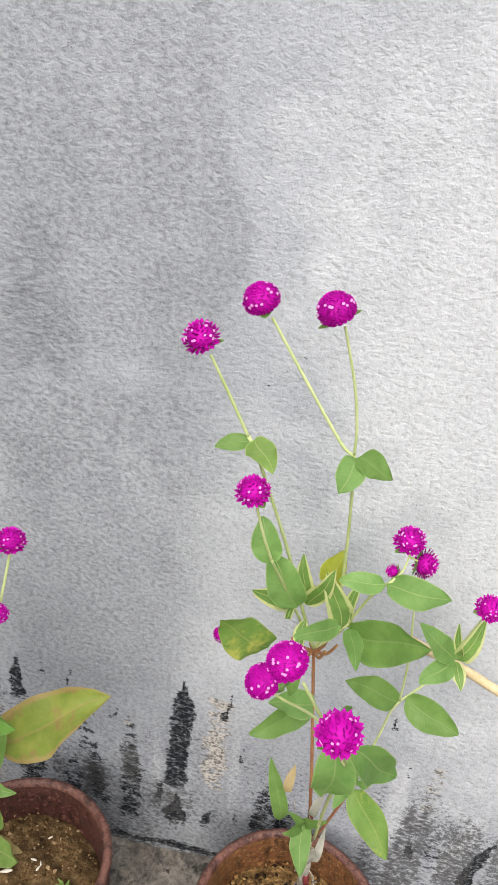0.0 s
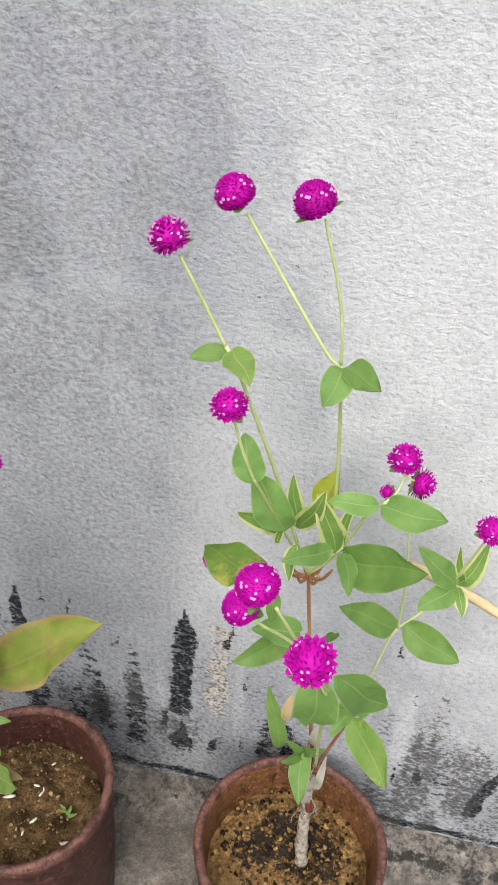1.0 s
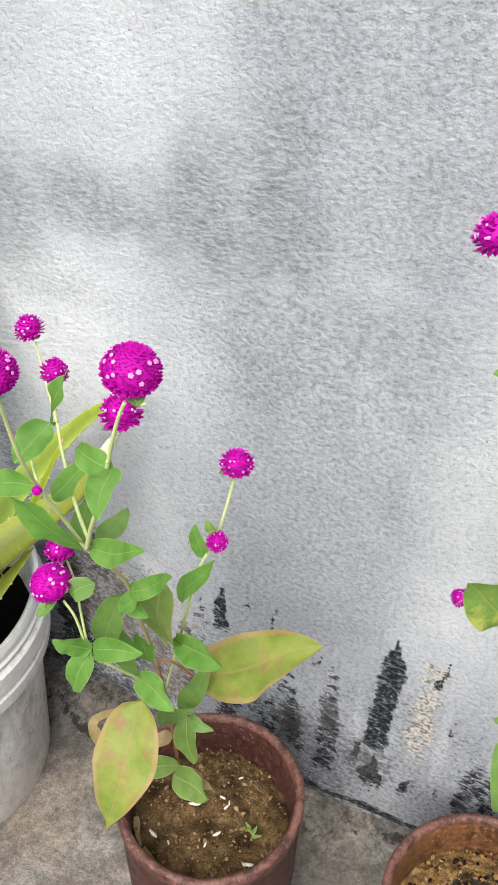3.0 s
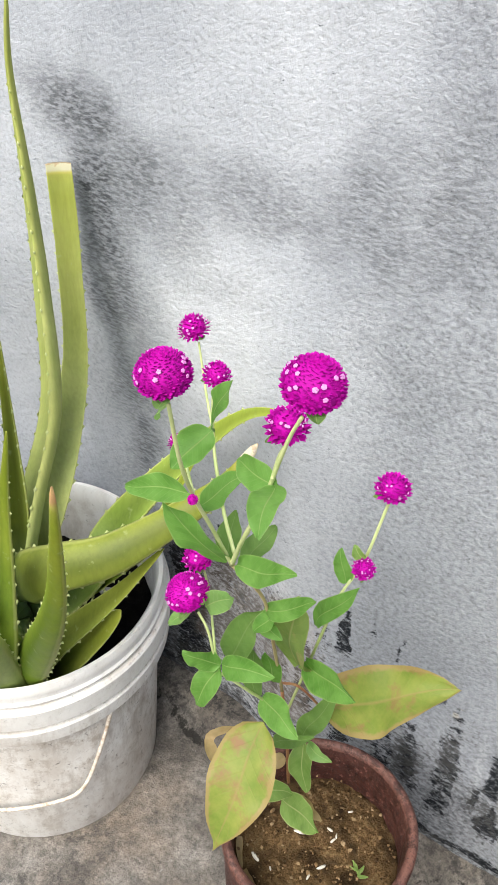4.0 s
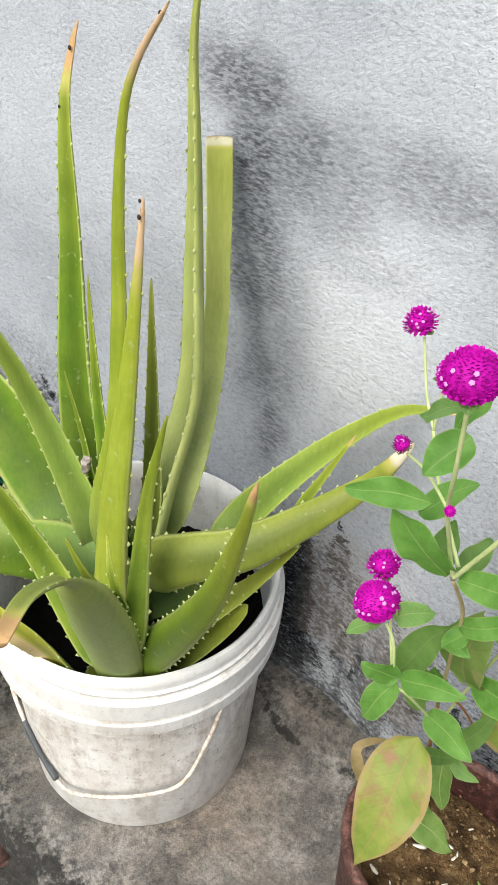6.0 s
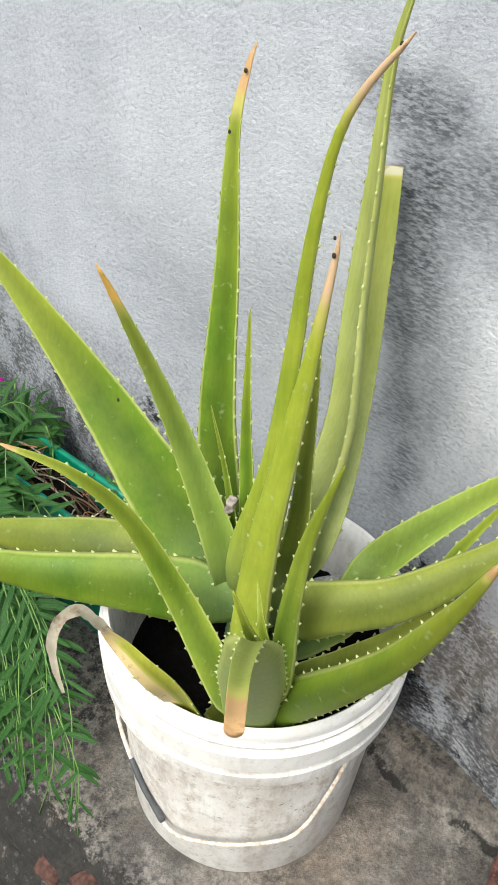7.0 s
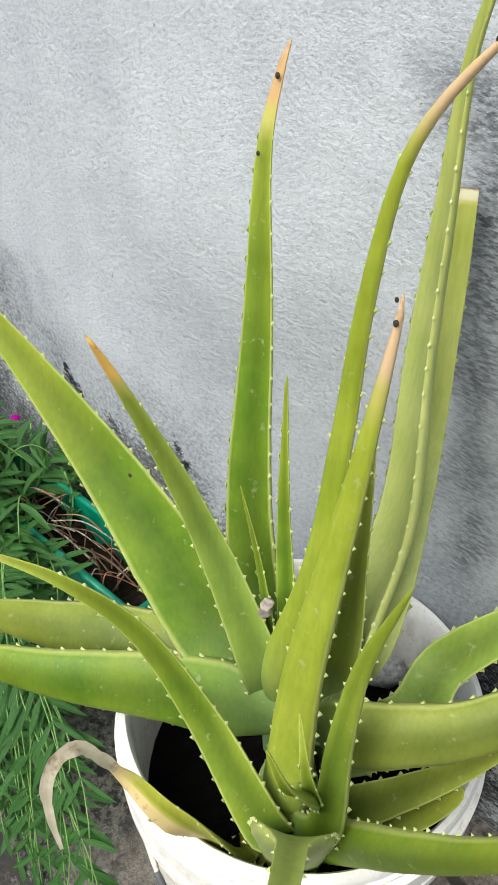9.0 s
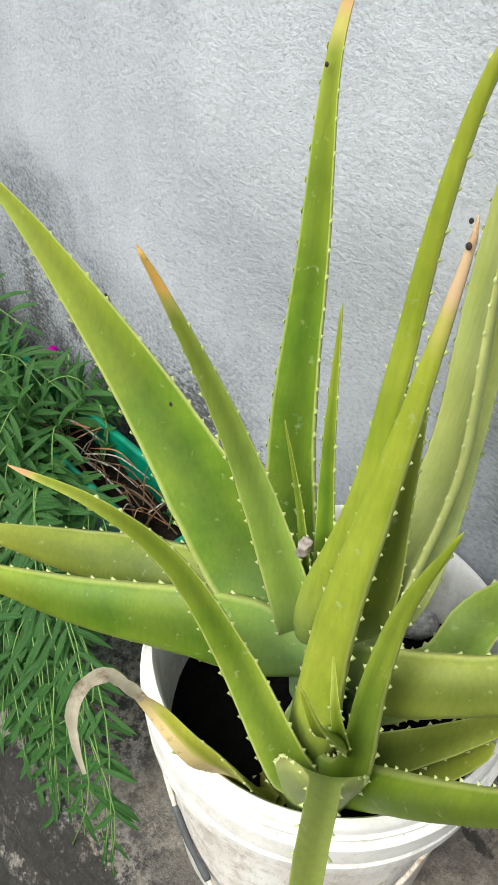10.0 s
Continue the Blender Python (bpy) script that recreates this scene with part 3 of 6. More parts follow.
    # beyond the bucket the foot climbs: aloe shade painted in with mottled stains
    edge = np.interp(x, (-1.6, -1.283, -1.179, -1.086, -1.0, -0.965), (0.42, 0.403, 0.400, 0.383, 0.362, 0.29)) + 0.8 * wander
    far = soft(-x, 0.955, 1.02) * soft(edge - z, -0.015, 0.05)
    damp_shade = np.maximum(damp_shade, far * (0.42 + 0.35 * soft(edge - z, 0.03, 0.14)))
    grot = np.maximum(grot, far * soft(edge - z, 0.04, 0.12) * (0.22 + 0.5 * smooth_noise(x, z * 0.4, 40, 0.02)))
    for name, v in (("damp_shade", damp_shade), ("pale", pale), ("scratch", scratch), ("mould_shade", mould_shade), ("grot", grot), ("scuff", scuff), ("scrape", scrape)):
        point_values(me, name, v)
    ob = new("wall_north", me)
    # thickness behind the face
    sol = ob.modifiers.new("depth", "SOLIDIFY")
    sol.thickness, sol.offset = 0.2, -1.0
    return tagged(ob, "grey cement-plastered wall with damp stains, painted-in shade and black mould at its foot", "wall", kind="structure")


DAMP_SHADE = [
    (0.62, (-0.384, 0.722, 0.060, 0.062)),
    (0.50, (-0.385, 0.775, 0.050, 0.06)),
    (0.45, (-0.270, 0.765, 0.060, 0.055)),
    (0.38, (-0.31, 0.745, 0.06, 0.04)),
    (0.36, (-0.36, 0.50, 0.034, 0.17)),
    (0.26, (-0.26, 0.47, 0.05, 0.13)),
    # four blobs painting the shade beside the cut leaf and behind the bucket
    (0.52, (-0.690, 0.47, 0.045, 0.19, 0.1)),
    (0.32, (-0.730, 0.46, 0.05, 0.15)),
    (0.50, (-0.700, 0.40, 0.055, 0.15)),
    (0.30, (-0.69, 0.36, 0.08, 0.13)),
    (0.24, (-0.615, 0.62, 0.10, 0.03, -0.6)),
    # four blobs beyond the bucket: painted leaf shade together with mottling
    (0.55, (-1.20, 0.30, 0.25, 0.12, -0.4)),
    (0.85, (-1.40, 0.35, 0.16, 0.12)),
    (0.80, (-1.26, 0.27, 0.16, 0.10)),
    (0.55, (-1.30, 0.24, 0.26, 0.14)),
    (0.30, (-0.10, 0.20, 0.30, 0.12)),
    (0.32, (-0.50, 0.22, 0.30, 0.14)),
]
# stains, and painted leaf shade, broken up into trowel strokes
STAIN_AND_SHADE = [
    (0.95, (-0.725, 0.738, 0.085, 0.045, -0.5)),
    (1.0, (-0.718, 0.672, 0.042, 0.110)),
    (0.85, (-0.680, 0.695, 0.065, 0.070)),
    (0.60, (-0.645, 0.680, 0.065, 0.075)),
    # the next four paint the cut leaf's shadow, partly stain, down the wall
    (0.80, (-0.712, 0.590, 0.050, 0.100)),
    (0.80, (-0.708, 0.480, 0.042, 0.110)),
    (0.85, (-0.700, 0.400, 0.045, 0.070)),
    (0.36, (-0.670, 0.560, 0.040, 0.080)),
    (0.60, (-0.552, 0.710, 0.064, 0.042)),
    (0.36, (-0.605, 0.70, 0.07, 0.036)),
    (0.66, (-0.448, 0.712, 0.064, 0.060)),
    (0.44, (-0.43, 0.755, 0.06, 0.05)),
]
PALE = [
    (0.9, (-0.06, 0.76, 0.145, 0.34)),
    (0.9, (0.10, 0.62, 0.24, 0.45)),
    (0.25, (-0.457, 0.565, 0.06, 0.09)),
    (0.75, (-0.585, 0.55, 0.085, 0.13)),
    (0.22, (-0.98, 0.66, 0.20, 0.20)),
    (0.22, (-0.84, 0.60, 0.10, 0.25)),
    (0.2, (-0.52, 0.82, 0.10, 0.08)),
    (0.8, (-0.015, 0.235, 0.014, 0.10)),
    (0.5, (-0.02, 0.46, 0.10, 0.10)),
    (0.55, (-0.17, 0.50, 0.10, 0.22)),
    (0.9, (0.058, 0.18, 0.016, 0.09, 0.25)),
    (0.6, (-0.188, 0.22, 0.008, 0.08)),
    (0.5, (-0.275, 0.20, 0.006, 0.07)),
    (0.6, (-0.562, 0.13, 0.007, 0.07, 0.25)),
    (0.6, (-0.537, 0.14, 0.007, 0.08, 0.25)),
    (0.5, (-0.61, 0.10, 0.03, 0.03)),
    (0.6, (-0.55, 0.080, 0.13, 0.022)),
    (0.7, (-0.52, 0.30, 0.03, 0.025)),
]
# strength, x of the top, foot, top, half width, slant
STREAKS = [
    (0.98, -0.2435, 0.155, 0.349, 0.0150, 0.065),
    (0.85, -0.268, 0.120, 0.180, 0.0070, 0.10),
    (1.0, -0.250, 0.092, 0.160, 0.0130, 0.0),
    (0.85, -0.2035, 0.280, 0.345, 0.0045, -0.05),
    (1.0, -0.214, 0.098, 0.145, 0.0130, 0.0),
    (0.75, -0.188, 0.115, 0.170, 0.0045, -0.1),
    (0.62, -0.178, 0.220, 0.275, 0.0050, 0.1),
    (0.70, -0.300, 0.080, 0.235, 0.0150, 0.06),
    (0.48, -0.307, 0.180, 0.280, 0.0120, 0.0),
    (0.66, -0.322, 0.245, 0.292, 0.0050, 0.0),
    (0.70, -0.352, 0.095, 0.215, 0.0120, -0.1),
    (0.50, -0.358, 0.180, 0.272, 0.0130, 0.0),
    (0.85, -0.372, 0.275, 0.325, 0.0055, 0.1),
    (0.75, -0.404, 0.295, 0.330, 0.0055, 0.0),
    (0.85, -0.430, 0.245, 0.335, 0.0095, 0.05),
    (0.60, -0.455, 0.245, 0.300, 0.0120, 0.05),
    (0.70, -0.425, 0.080, 0.200, 0.0200, 0.0),
    (0.66, -0.475, 0.120, 0.260, 0.0180, 0.0),
    (0.60, -0.375, 0.070, 0.190, 0.0200, 0.0),
    (0.70, -0.145, 0.060, 0.215, 0.0260, 0.0),
    (0.80, -0.035, 0.325, 0.365, 0.0060, 0.0),
    (0.75, -0.013, 0.262, 0.298, 0.0035, 0.1),
    (0.80, -0.014, 0.125, 0.180, 0.0035, 0.1),
    (0.85, 0.008, 0.125, 0.185, 0.0100, 0.0),
    (0.55, 0.020, 0.290, 0.325, 0.0070, 0.0),
    (0.56, 0.035, 0.120, 0.210, 0.0120, 0.0),
    (0.95, 0.092, 0.090, 0.205, 0.0110, 0.2),
    (0.66, -0.545, 0.090, 0.190, 0.0080, 0.2),
    (0.66, -0.573, 0.095, 0.200, 0.0100, 0.2),
    (0.52, -0.510, 0.080, 0.220, 0.0180, 0.0),
    (0.62, -0.600, 0.220, 0.330, 0.0180, 0.0),
    # two broad ones: shadow behind the bucket painted in with the mould
    (0.90, -0.650, 0.040, 0.300, 0.0300, 0.0),
    (0.75, -0.625, 0.060, 0.130, 0.0300, 0.0),
    (0.70, -0.545, 0.215, 0.245, 0.0060, 0.0),
    (0.75, -1.240, 0.240, 0.345, 0.0260, -0.3),
    (0.66, -1.058, 0.260, 0.325, 0.0140, -0.3),
    (0.60, -1.160, 0.240, 0.310, 0.0200, -0.3),
]
# strength, x, foot, top, half width
SCRAPES = [(0.66, -0.211, 0.15, 0.345, 0.0175), (0.50, 0.018, 0.19, 0.315, 0.0110), (0.42, -0.350, 0.22, 0.275, 0.0140), (0.40, 0.050, 0.20, 0.26, 0.010), (0.42, -0.575, 0.13, 0.28, 0.030), (0.42, -0.308, 0.22, 0.285, 0.010)]
SCUFFS = [(-0.60, 0.10, 0.33, 0.05), (-0.50, 0.08, 0.30, 0.05), (-0.56, 0.14, 0.28, 0.04)]
build_wall()

# ---- ledge, ground ----
LEDGE_Y = 0.335


def floor_height(x, y):
    """The ledge rises a little to the wall, with a rough fillet at its foot."""
    fillet = 0.030 * soft(y, WALL_Y - 0.035, WALL_Y)
    return 0.010 * (y - 0.5) / 0.15 + 0.018 * soft(x, -0.45, -0.05) + fillet + 0.004 * (smooth_noise(x, y, 41, 0.07) - 0.5) + 0.002 * (smooth_noise(x, y, 42, 0.02) - 0.5)


def build_ledge():
    xs = np.concatenate([np.linspace(-4, -1.7, 8), np.arange(-1.6, 0.45, 0.008), np.linspace(0.5, 3, 8)])
    rows = np.concatenate([np.linspace(-1.0, 0.0, 22), np.arange(0.006, WALL_Y - LEDGE_Y + 0.045, 0.006)])

    def place(x, v):
        edge = LEDGE_Y + 0.028 * (smooth_noise(x, 0 * x, 51, 0.10) - 0.5) + 0.012 * (smooth_noise(x, 0 * x, 52, 0.03) - 0.5)
        drop = np.clip(-v, 0, 1)
        y = edge + np.maximum(v, 0) - 0.10 * drop - 0.016 * (smooth_noise(x, v, 53, 0.05) - 0.3) * (v < 0)
        z = floor_height(x, np.maximum(y, edge)) - 0.24 * drop
        lip = np.exp(-((v - 0.0) / 0.012) ** 2)
        z = z - 0.006 * lip * smooth_noise(x, 0 * x, 54, 0.02)
        return np.stack([x, y, z], -1)

    me, x, v = grid_mesh("ledge", xs, rows, place, concrete_mat)
    grime = 0.30 + 0.35 * soft(x, -0.02, 0.06) + 0.30 * soft(v, 0.27, 0.31) + 0.75 * soft(-v, -0.045, 0.0) * (0.4 + 0.6 * smooth_noise(x, v, 61, 0.05)) + 0.35 * soft(smooth_noise(x, v, 62, 0.12), 0.5, 0.8) + 0.45 * soft(-x, 0.84, 0.98)
    point_values(me, "grime", np.clip(grime, 0, 1))
    moss = 0.72 * soft(-v, -0.02, 0.004) * (0.75 + 0.35 * smooth_noise(x, v, 63, 0.04)) + 0.62 * soft(v, 0.286, 0.297) * (0.45 + 0.7 * smooth_noise(x, v, 64, 0.05)) * (1 - soft(v, 0.299, 0.31))
    point_values(me, "moss", np.clip(moss, 0, 1))
    return tagged(new("ledge", me), "stained grey concrete ledge with a broken mossy edge", "ledge", kind="structure")


build_ledge()


def build_ground():
    xs = np.concatenate([[-60, -20, -8, -4], np.arange(-2.2, 1.2, 0.03), [2, 4, 8, 20, 60]])
    ys = np.concatenate([[-60, -20, -8, -3, -1.5], np.arange(-0.7, 0.75, 0.03), [3, 8, 20, 60]])

    def place(x, y):
        z = -0.20 + 0.02 * (smooth_noise(x, y, 71, 0.2) - 0.5) + 0.012 * (smooth_noise(x, y, 72, 0.06) - 0.5)
        return np.stack([x, y, z], -1)

    me, _, _ = grid_mesh("ground", xs, ys, place, earth_mat)
    return tagged(new("ground", me), "dark trodden earth below the ledge", "ground", kind="structure")


build_ground()

# ---- plant pieces ----


def leaf_mesh(length, width, curl, fold=0.22, n=16, widest=0.42, ripple=0.0, seed=0, point=0.68):
    """An ovate leaf along +x with a short point, its upper side +z, curling down at the tip; u runs along it and v across."""
    bm = bmesh.new()
    uv = bm.loops.layers.uv.new("UVMap")
    cols = 8
    rows = []
    for i in range(n + 1):
        u = i / n
        body = math.sin(math.pi * u ** (math.log(0.5) / math.log(widest)))
        half = 0.5 * width * (body**0.58 if u < widest else body**point) * (1 + 0.05 * math.sin(11 * u + seed) * u)
        half = max(half, 0.0006)
        bend = curl * length * (u * u - 0.3 * u)
        sway = 0.035 * length * math.sin(3.3 * u + 1.7 * seed)
        row = []
        for j in range(cols + 1):
            v = j / cols * 2 - 1
            z = fold * half * (abs(v) ** 1.4) - bend + 0.05 * length * math.sin(5 * u + seed) * u
            z += ripple * width * (math.sin(9 * u + 2.5 * v + seed) + 0.5 * math.sin(19 * u - 2 * v + 2 * seed)) * abs(v) ** 1.3
            row.append(bm.verts.new((u * length, v * half + sway * u * (1 - u) * 4, z)))
        rows.append(row)
    for i in range(n):
        for j in range(cols):
            f = bm.faces.new((rows[i][j], rows[i + 1][j], rows[i + 1][j + 1], rows[i][j + 1]))
            for lp, (a, b) in zip(f.loops, ((i, j), (i + 1, j), (i + 1, j + 1), (i, j + 1))):
                lp[uv].uv = (a / n, b / cols)
    return bm


def leaf(plant, base, tip, width, material, curl=0.12, ripple=0.06, lie=0.0, point=0.68):
    """A leaf from base to tip whose face looks up and outwards to the open side; lie turns it flatter."""
    a, b = Vector(base), Vector(tip)
    ax = (b - a).normalized()
    k = len(plant.children)
    face = Vector((0.22 * math.sin(k * 2.1), -0.78 + 0.2 * math.sin(k * 1.3) + 0.5 * lie, 0.62 + 0.25 * math.sin(k * 3.7) + 0.4 * lie))
    side = face.cross(ax).normalized()
    up = ax.cross(side)
    bm = leaf_mesh((b - a).length, width * 1.14, curl * 1.3, 0.24 + 0.16 * math.sin(k * 1.9), ripple=ripple, seed=k, point=point)
    bm.transform(Matrix((ax, side, up)).transposed().to_4x4())
    bm.transform(Matrix.Translation(a))
    return part("leaf", bm, material, plant)


def stem(plant, points, radius, material=None):
    return part("stem", tube(points, radius * 0.80, 8 + 5 * len(points), 8, 0.85, 0.12), material or stem_mat, plant)


def ribbon(plant, points, width, material=None):
    """A dry curled strip of leaf with a crumpled edge."""
    n, cols = 30, 4
    pts = curve_points(points, n)
    bm = bmesh.new()
    uv = bm.loops.layers.uv.new("UVMap")
    rows = []
    for i, p in enumerate(pts):
        tan = (pts[min(i + 1, n - 1)] - pts[max(i - 1, 0)]).normalized()
        side = Vector((0.45, -0.55, 0.70)).cross(tan).normalized()
        up = tan.cross(side)
        half = 0.5 * width * (0.55 + 0.45 * math.sin(math.pi * (0.15 + 0.8 * i / n))) * (1 + 0.3 * noise.noise(p * 150)) * (1 - 0.7 * (i / n) ** 3)
        rows.append([bm.verts.new(p + side * half * v + up * half * (0.35 * v * v + 0.25 * noise.noise(p * 220 + side * v))) for v in (-1, -0.5, 0, 0.5, 1)])
    for i in range(n - 1):
        for j in range(cols):
            f = bm.faces.new((rows[i][j], rows[i + 1][j], rows[i + 1][j + 1], rows[i][j + 1]))
            for lp, (a, b) in zip(f.loops, ((i, j), (i + 1, j), (i + 1, j + 1), (i, j + 1))):
                lp[uv].uv = (a / n, b / cols)
    return part("dry_leaf", bm, material or dry_leaf_mat, plant, "curled cream-coloured dried leaf")


def head_mesh(seed, count=300, reach=0.085, wide=0.056, core=0.425):
    """A dense globe of short pointed bracts, unit diameter, axis +z."""
    rng = random.Random(seed)
    bm = bmesh.new()
    tips = bm.verts.layers.float.new("tipness")
    bmesh.ops.create_uvsphere(bm, u_segments=24, v_segments=14, radius=core)
    for v in bm.verts:
        v.co *= 1 + 0.05 * noise.noise(v.co * 9 + Vector((seed, 0, 0)))
    for i in range(count):
        z = 1 - 1.86 * (i + 0.5) / count
        a = i * 2.399963 + rng.uniform(-0.12, 0.12)
        r = math.sqrt(max(0, 1 - z * z))
        out = Vector((r * math.cos(a), r * math.sin(a), z))
        lean = (out + Vector((0, 0, 0.45 * (1 - abs(z)))) + Vector([rng.uniform(-0.16, 0.16) for _ in range(3)])).normalized()
        side = lean.cross(Vector((0, 0, 1)) if abs(lean.z) < 0.95 else Vector((1, 0, 0))).normalized()
        over = side.cross(lean)
        root, w = out * core * 0.97, wide * rng.uniform(0.8, 1.1)
        long = reach * rng.uniform(0.8, 1.25) * (1.3 if z < 0.15 else 1.0)
        mid = root + lean * long * 0.55
        v0 = bm.verts.new(root)
        v1 = bm.verts.new(mid + side * w)
        v2 = bm.verts.new(mid + over * 0.016)
        v3 = bm.verts.new(mid - side * w)
        v4 = bm.verts.new(root + lean * (long + 0.02))
        v4[tips] = 1.0
        v2[tips] = 0.35
        for f in ((v0, v1, v2), (v0, v2, v3), (v1, v4, v2), (v2, v4, v3)):
            bm.faces.new(f)
    # flat underside
    for v in bm.verts:
        if v.co.z < -0.12:
            v.co.z = -0.12 + (v.co.z + 0.12) * 0.72
    return mesh_object("bracts", bm, bract_mat, True)


def floret_mesh(seed):
    """The tiny open florets between the bracts."""
    rng = random.Random(seed)
    bm = bmesh.new()
    for i in range(20):
        z = rng.uniform(-0.05, 0.85)
        a = i * 2.4 + rng.uniform(-0.6, 0.6)
        r = math.sqrt(1 - z * z)
        out = Vector((r * math.cos(a), r * math.sin(a), z))
        turn = out.to_track_quat("Z", "Y").to_matrix().to_4x4()
        c = rng.uniform(1.2, 1.75)
        for k in range(5):
            m = Matrix.Translation(out * 0.482) @ turn @ Matrix.Rotation(k * 1.2566 + i, 4, "Z") @ Matrix.Translation((0.013 * c, 0, 0)) @ Matrix.Diagonal((0.018 * c, 0.016 * c, 0.016, 1))
            bmesh.ops.create_icosphere(bm, subdivisions=2, radius=1.0, matrix=m)
    return mesh_object("floret_ring", bm, floret_mat)


HEADS = [head_mesh(s, 520, 0.050, 0.042, 0.452) for s in range(4)]
YOUNG_HEADS = [head_mesh(s + 7, 130, 0.15, 0.075, 0.385) for s in range(3)]
FLORETS = [floret_mesh(s) for s in range(4)]
CUP = mesh_object("cup_leaf", leaf_mesh(0.55, 0.34, -0.25, 0.35), green_leaf_mat)


def flower(plant, at, size, axis):
    """A flower head with its florets and the two small leaves of its cup."""
    k = len(plant.children)
    turn = (Vector(axis) + Vector((0, -0.12, 0.35))).normalized().to_track_quat("Z", "Y").to_matrix().to_4x4() @ Matrix.Rotation(k * 1.7, 4, "Z")
    head = new("flower_head", HEADS[k % 4] if size > 0.0205 else YOUNG_HEADS[k % 3])
    head.parent = plant
    head.matrix_parent_inverse = plant.matrix_world.inverted()
    squash = 0.92 if size > 0.014 else 1.05
    head.matrix_basis = Matrix.Translation(at) @ turn @ Matrix.Diagonal((size * 1.02, size * 1.02, size * squash, 1))
    tagged(head, "magenta globe-shaped flower head")
    if size > 0.009:
        fl = new("floret_ring", FLORETS[(k + 1) % 4])
        fl.parent = head
        tagged(fl, "tiny pinkish-white open florets", kind="stuff")
        for a in (0.3, 3.5):
            cup = new("cup_leaf", CUP)
            cup.parent = head
            cup.matrix_basis = Matrix.Rotation(a, 4, "Z") @ Matrix.Translation((0.03, 0, -0.37))
    return head


# ---- pots ----


def clay_pot(name, at, radius, height, lean, label, group, inside=None):
    pot = thing(name, (at[0], at[1], at[2]), label, "flower pot", group)
    pot.rotation_euler = (0, radians(lean), 0)
    bpy.context.view_layer.update()
    r, h = radius, height
    wall = 0.0095
    outer = [(0, 0), (r * 0.84, 0), (r * 0.88, 0.004), (r * 0.90, 0.03), (r * 0.945, h * 0.5), (r * 0.968, h - 0.018)]
    edge = [(r * 0.966, h - 0.0185), (r * 0.985, h - 0.016), (r * 0.998, h - 0.009), (r * 0.996, h - 0.003), (r - 0.003, h), (r - wall + 0.004, h), (r - wall + 0.001, h - 0.002), (r - wall, h - 0.006)]
    inner = [(r - wall + 0.0005, h - 0.006), (r - wall - 0.002, h - 0.02), (r * 0.80, h * 0.4), (r * 0.74, 0.015), (0, 0.015)]
    for pname, prof, mat in (("body", outer, pot_mat), ("rim", edge, pot_mat), ("inner_wall", inner, inside or pot_mat)):
        me = mesh_object(pname, lathe(prof, 112, 0.012), mat)
        zs = np.array([v.co.z for v in me.vertices])
        point_values(me, "wear", np.clip((0.75 if pname == "rim" else 0.15) * soft(zs, h - 0.017, h - 0.002) + 0.12, 0, 1))
        ob = new(pname, me)
        ob.parent = pot
    return pot


def soil_disc(name, at, radius, lump, material, label, seed, n=36, sides=110):
    bm = bmesh.new()
    wet = bm.verts.layers.float.new("humus")
    rings = []
    for i in range(n):
        u = i / (n - 1)
        if i == 0:
            rings.append([bm.verts.new((0, 0, lump * 0.6))])
            continue
        ring = []
        for k in range(sides):
            a = 2 * math.pi * k / sides
            x, y = radius * u * math.cos(a), radius * u * math.sin(a)
            q = Vector((x * 28, y * 28, seed))
            rough = 0.35 + 0.65 * float(soft(np.float64(y), -0.04, 0.0))
            z = lump * rough * (0.7 * noise.noise(q) + 0.6 * noise.noise(q * 3.1) + 0.5 * abs(noise.noise(q * 7)) + 0.3 * noise.noise(q * 15)) - 0.006 * u * u
            ring.append(bm.verts.new((x, y, z)))
            ring[-1][wet] = 0.55 * rough * float(1 - soft(np.float64(u), 0.55, 0.98)) + 0.1
        rings.append(ring)
    for a, b in zip(rings, rings[1:]):
        for k in range(sides):
            q = (k + 1) % sides
            bm.faces.new((a[0], b[k], b[q]) if len(a) == 1 else (a[k], b[k], b[q], a[q]))
    bmesh.ops.recalc_face_normals(bm, faces=bm.faces)
    low = [bm.verts.new((v.co.x * 0.93, v.co.y * 0.93, -0.03)) for v in rings[-1]]
    for k in range(sides):
        q = (k + 1) % sides
        bm.faces.new((rings[-1][k], low[k], low[q], rings[-1][q]))
    bm.faces.new(low[::-1])
    ob = new(name, mesh_object(name, bm, material))
    ob.location = at
    return tagged(ob, label, "soil", kind="structure")


def pebble(name, at, size, material, label, category, group="", seed=0, flat=0.6, slim=0.62):
    bm = bmesh.new()
    bmesh.ops.create_icosphere(bm, subdivisions=2, radius=0.5)
    for v in bm.verts:
        v.co *= 1 + 0.45 * noise.noise(v.co * 2.3 + Vector((seed * 3.1, 0, 0)))
        v.co.z *= flat
    bm.transform(Matrix.Rotation(seed * 1.3, 4, "Z") @ Matrix.Diagonal((size, size * slim, size, 1)))
    ob = new(name, mesh_object(name, bm, material))
    ob.location = at
    return tagged(ob, label, category, group)


POT_L, POT_R = (-0.365, 0.503), (-0.106, 0.534)
clay_pot("clay_pot", (*POT_L, 0.004), 0.0875, 0.226, 0, "dark brown glazed clay pot with a worn chipped rim", "clay pots")
clay_pot("clay_pot", (*POT_R, 0.015), 0.0935, 0.172, 0, "reddish brown glazed clay pot with a sandy inside", "clay pots", pot_inside_mat)
soil_disc("soil", (*POT_L, 0.185), 0.0755, 0.006, pot_soil_mat, "packed brown soil with white chips in a clay pot", 3)
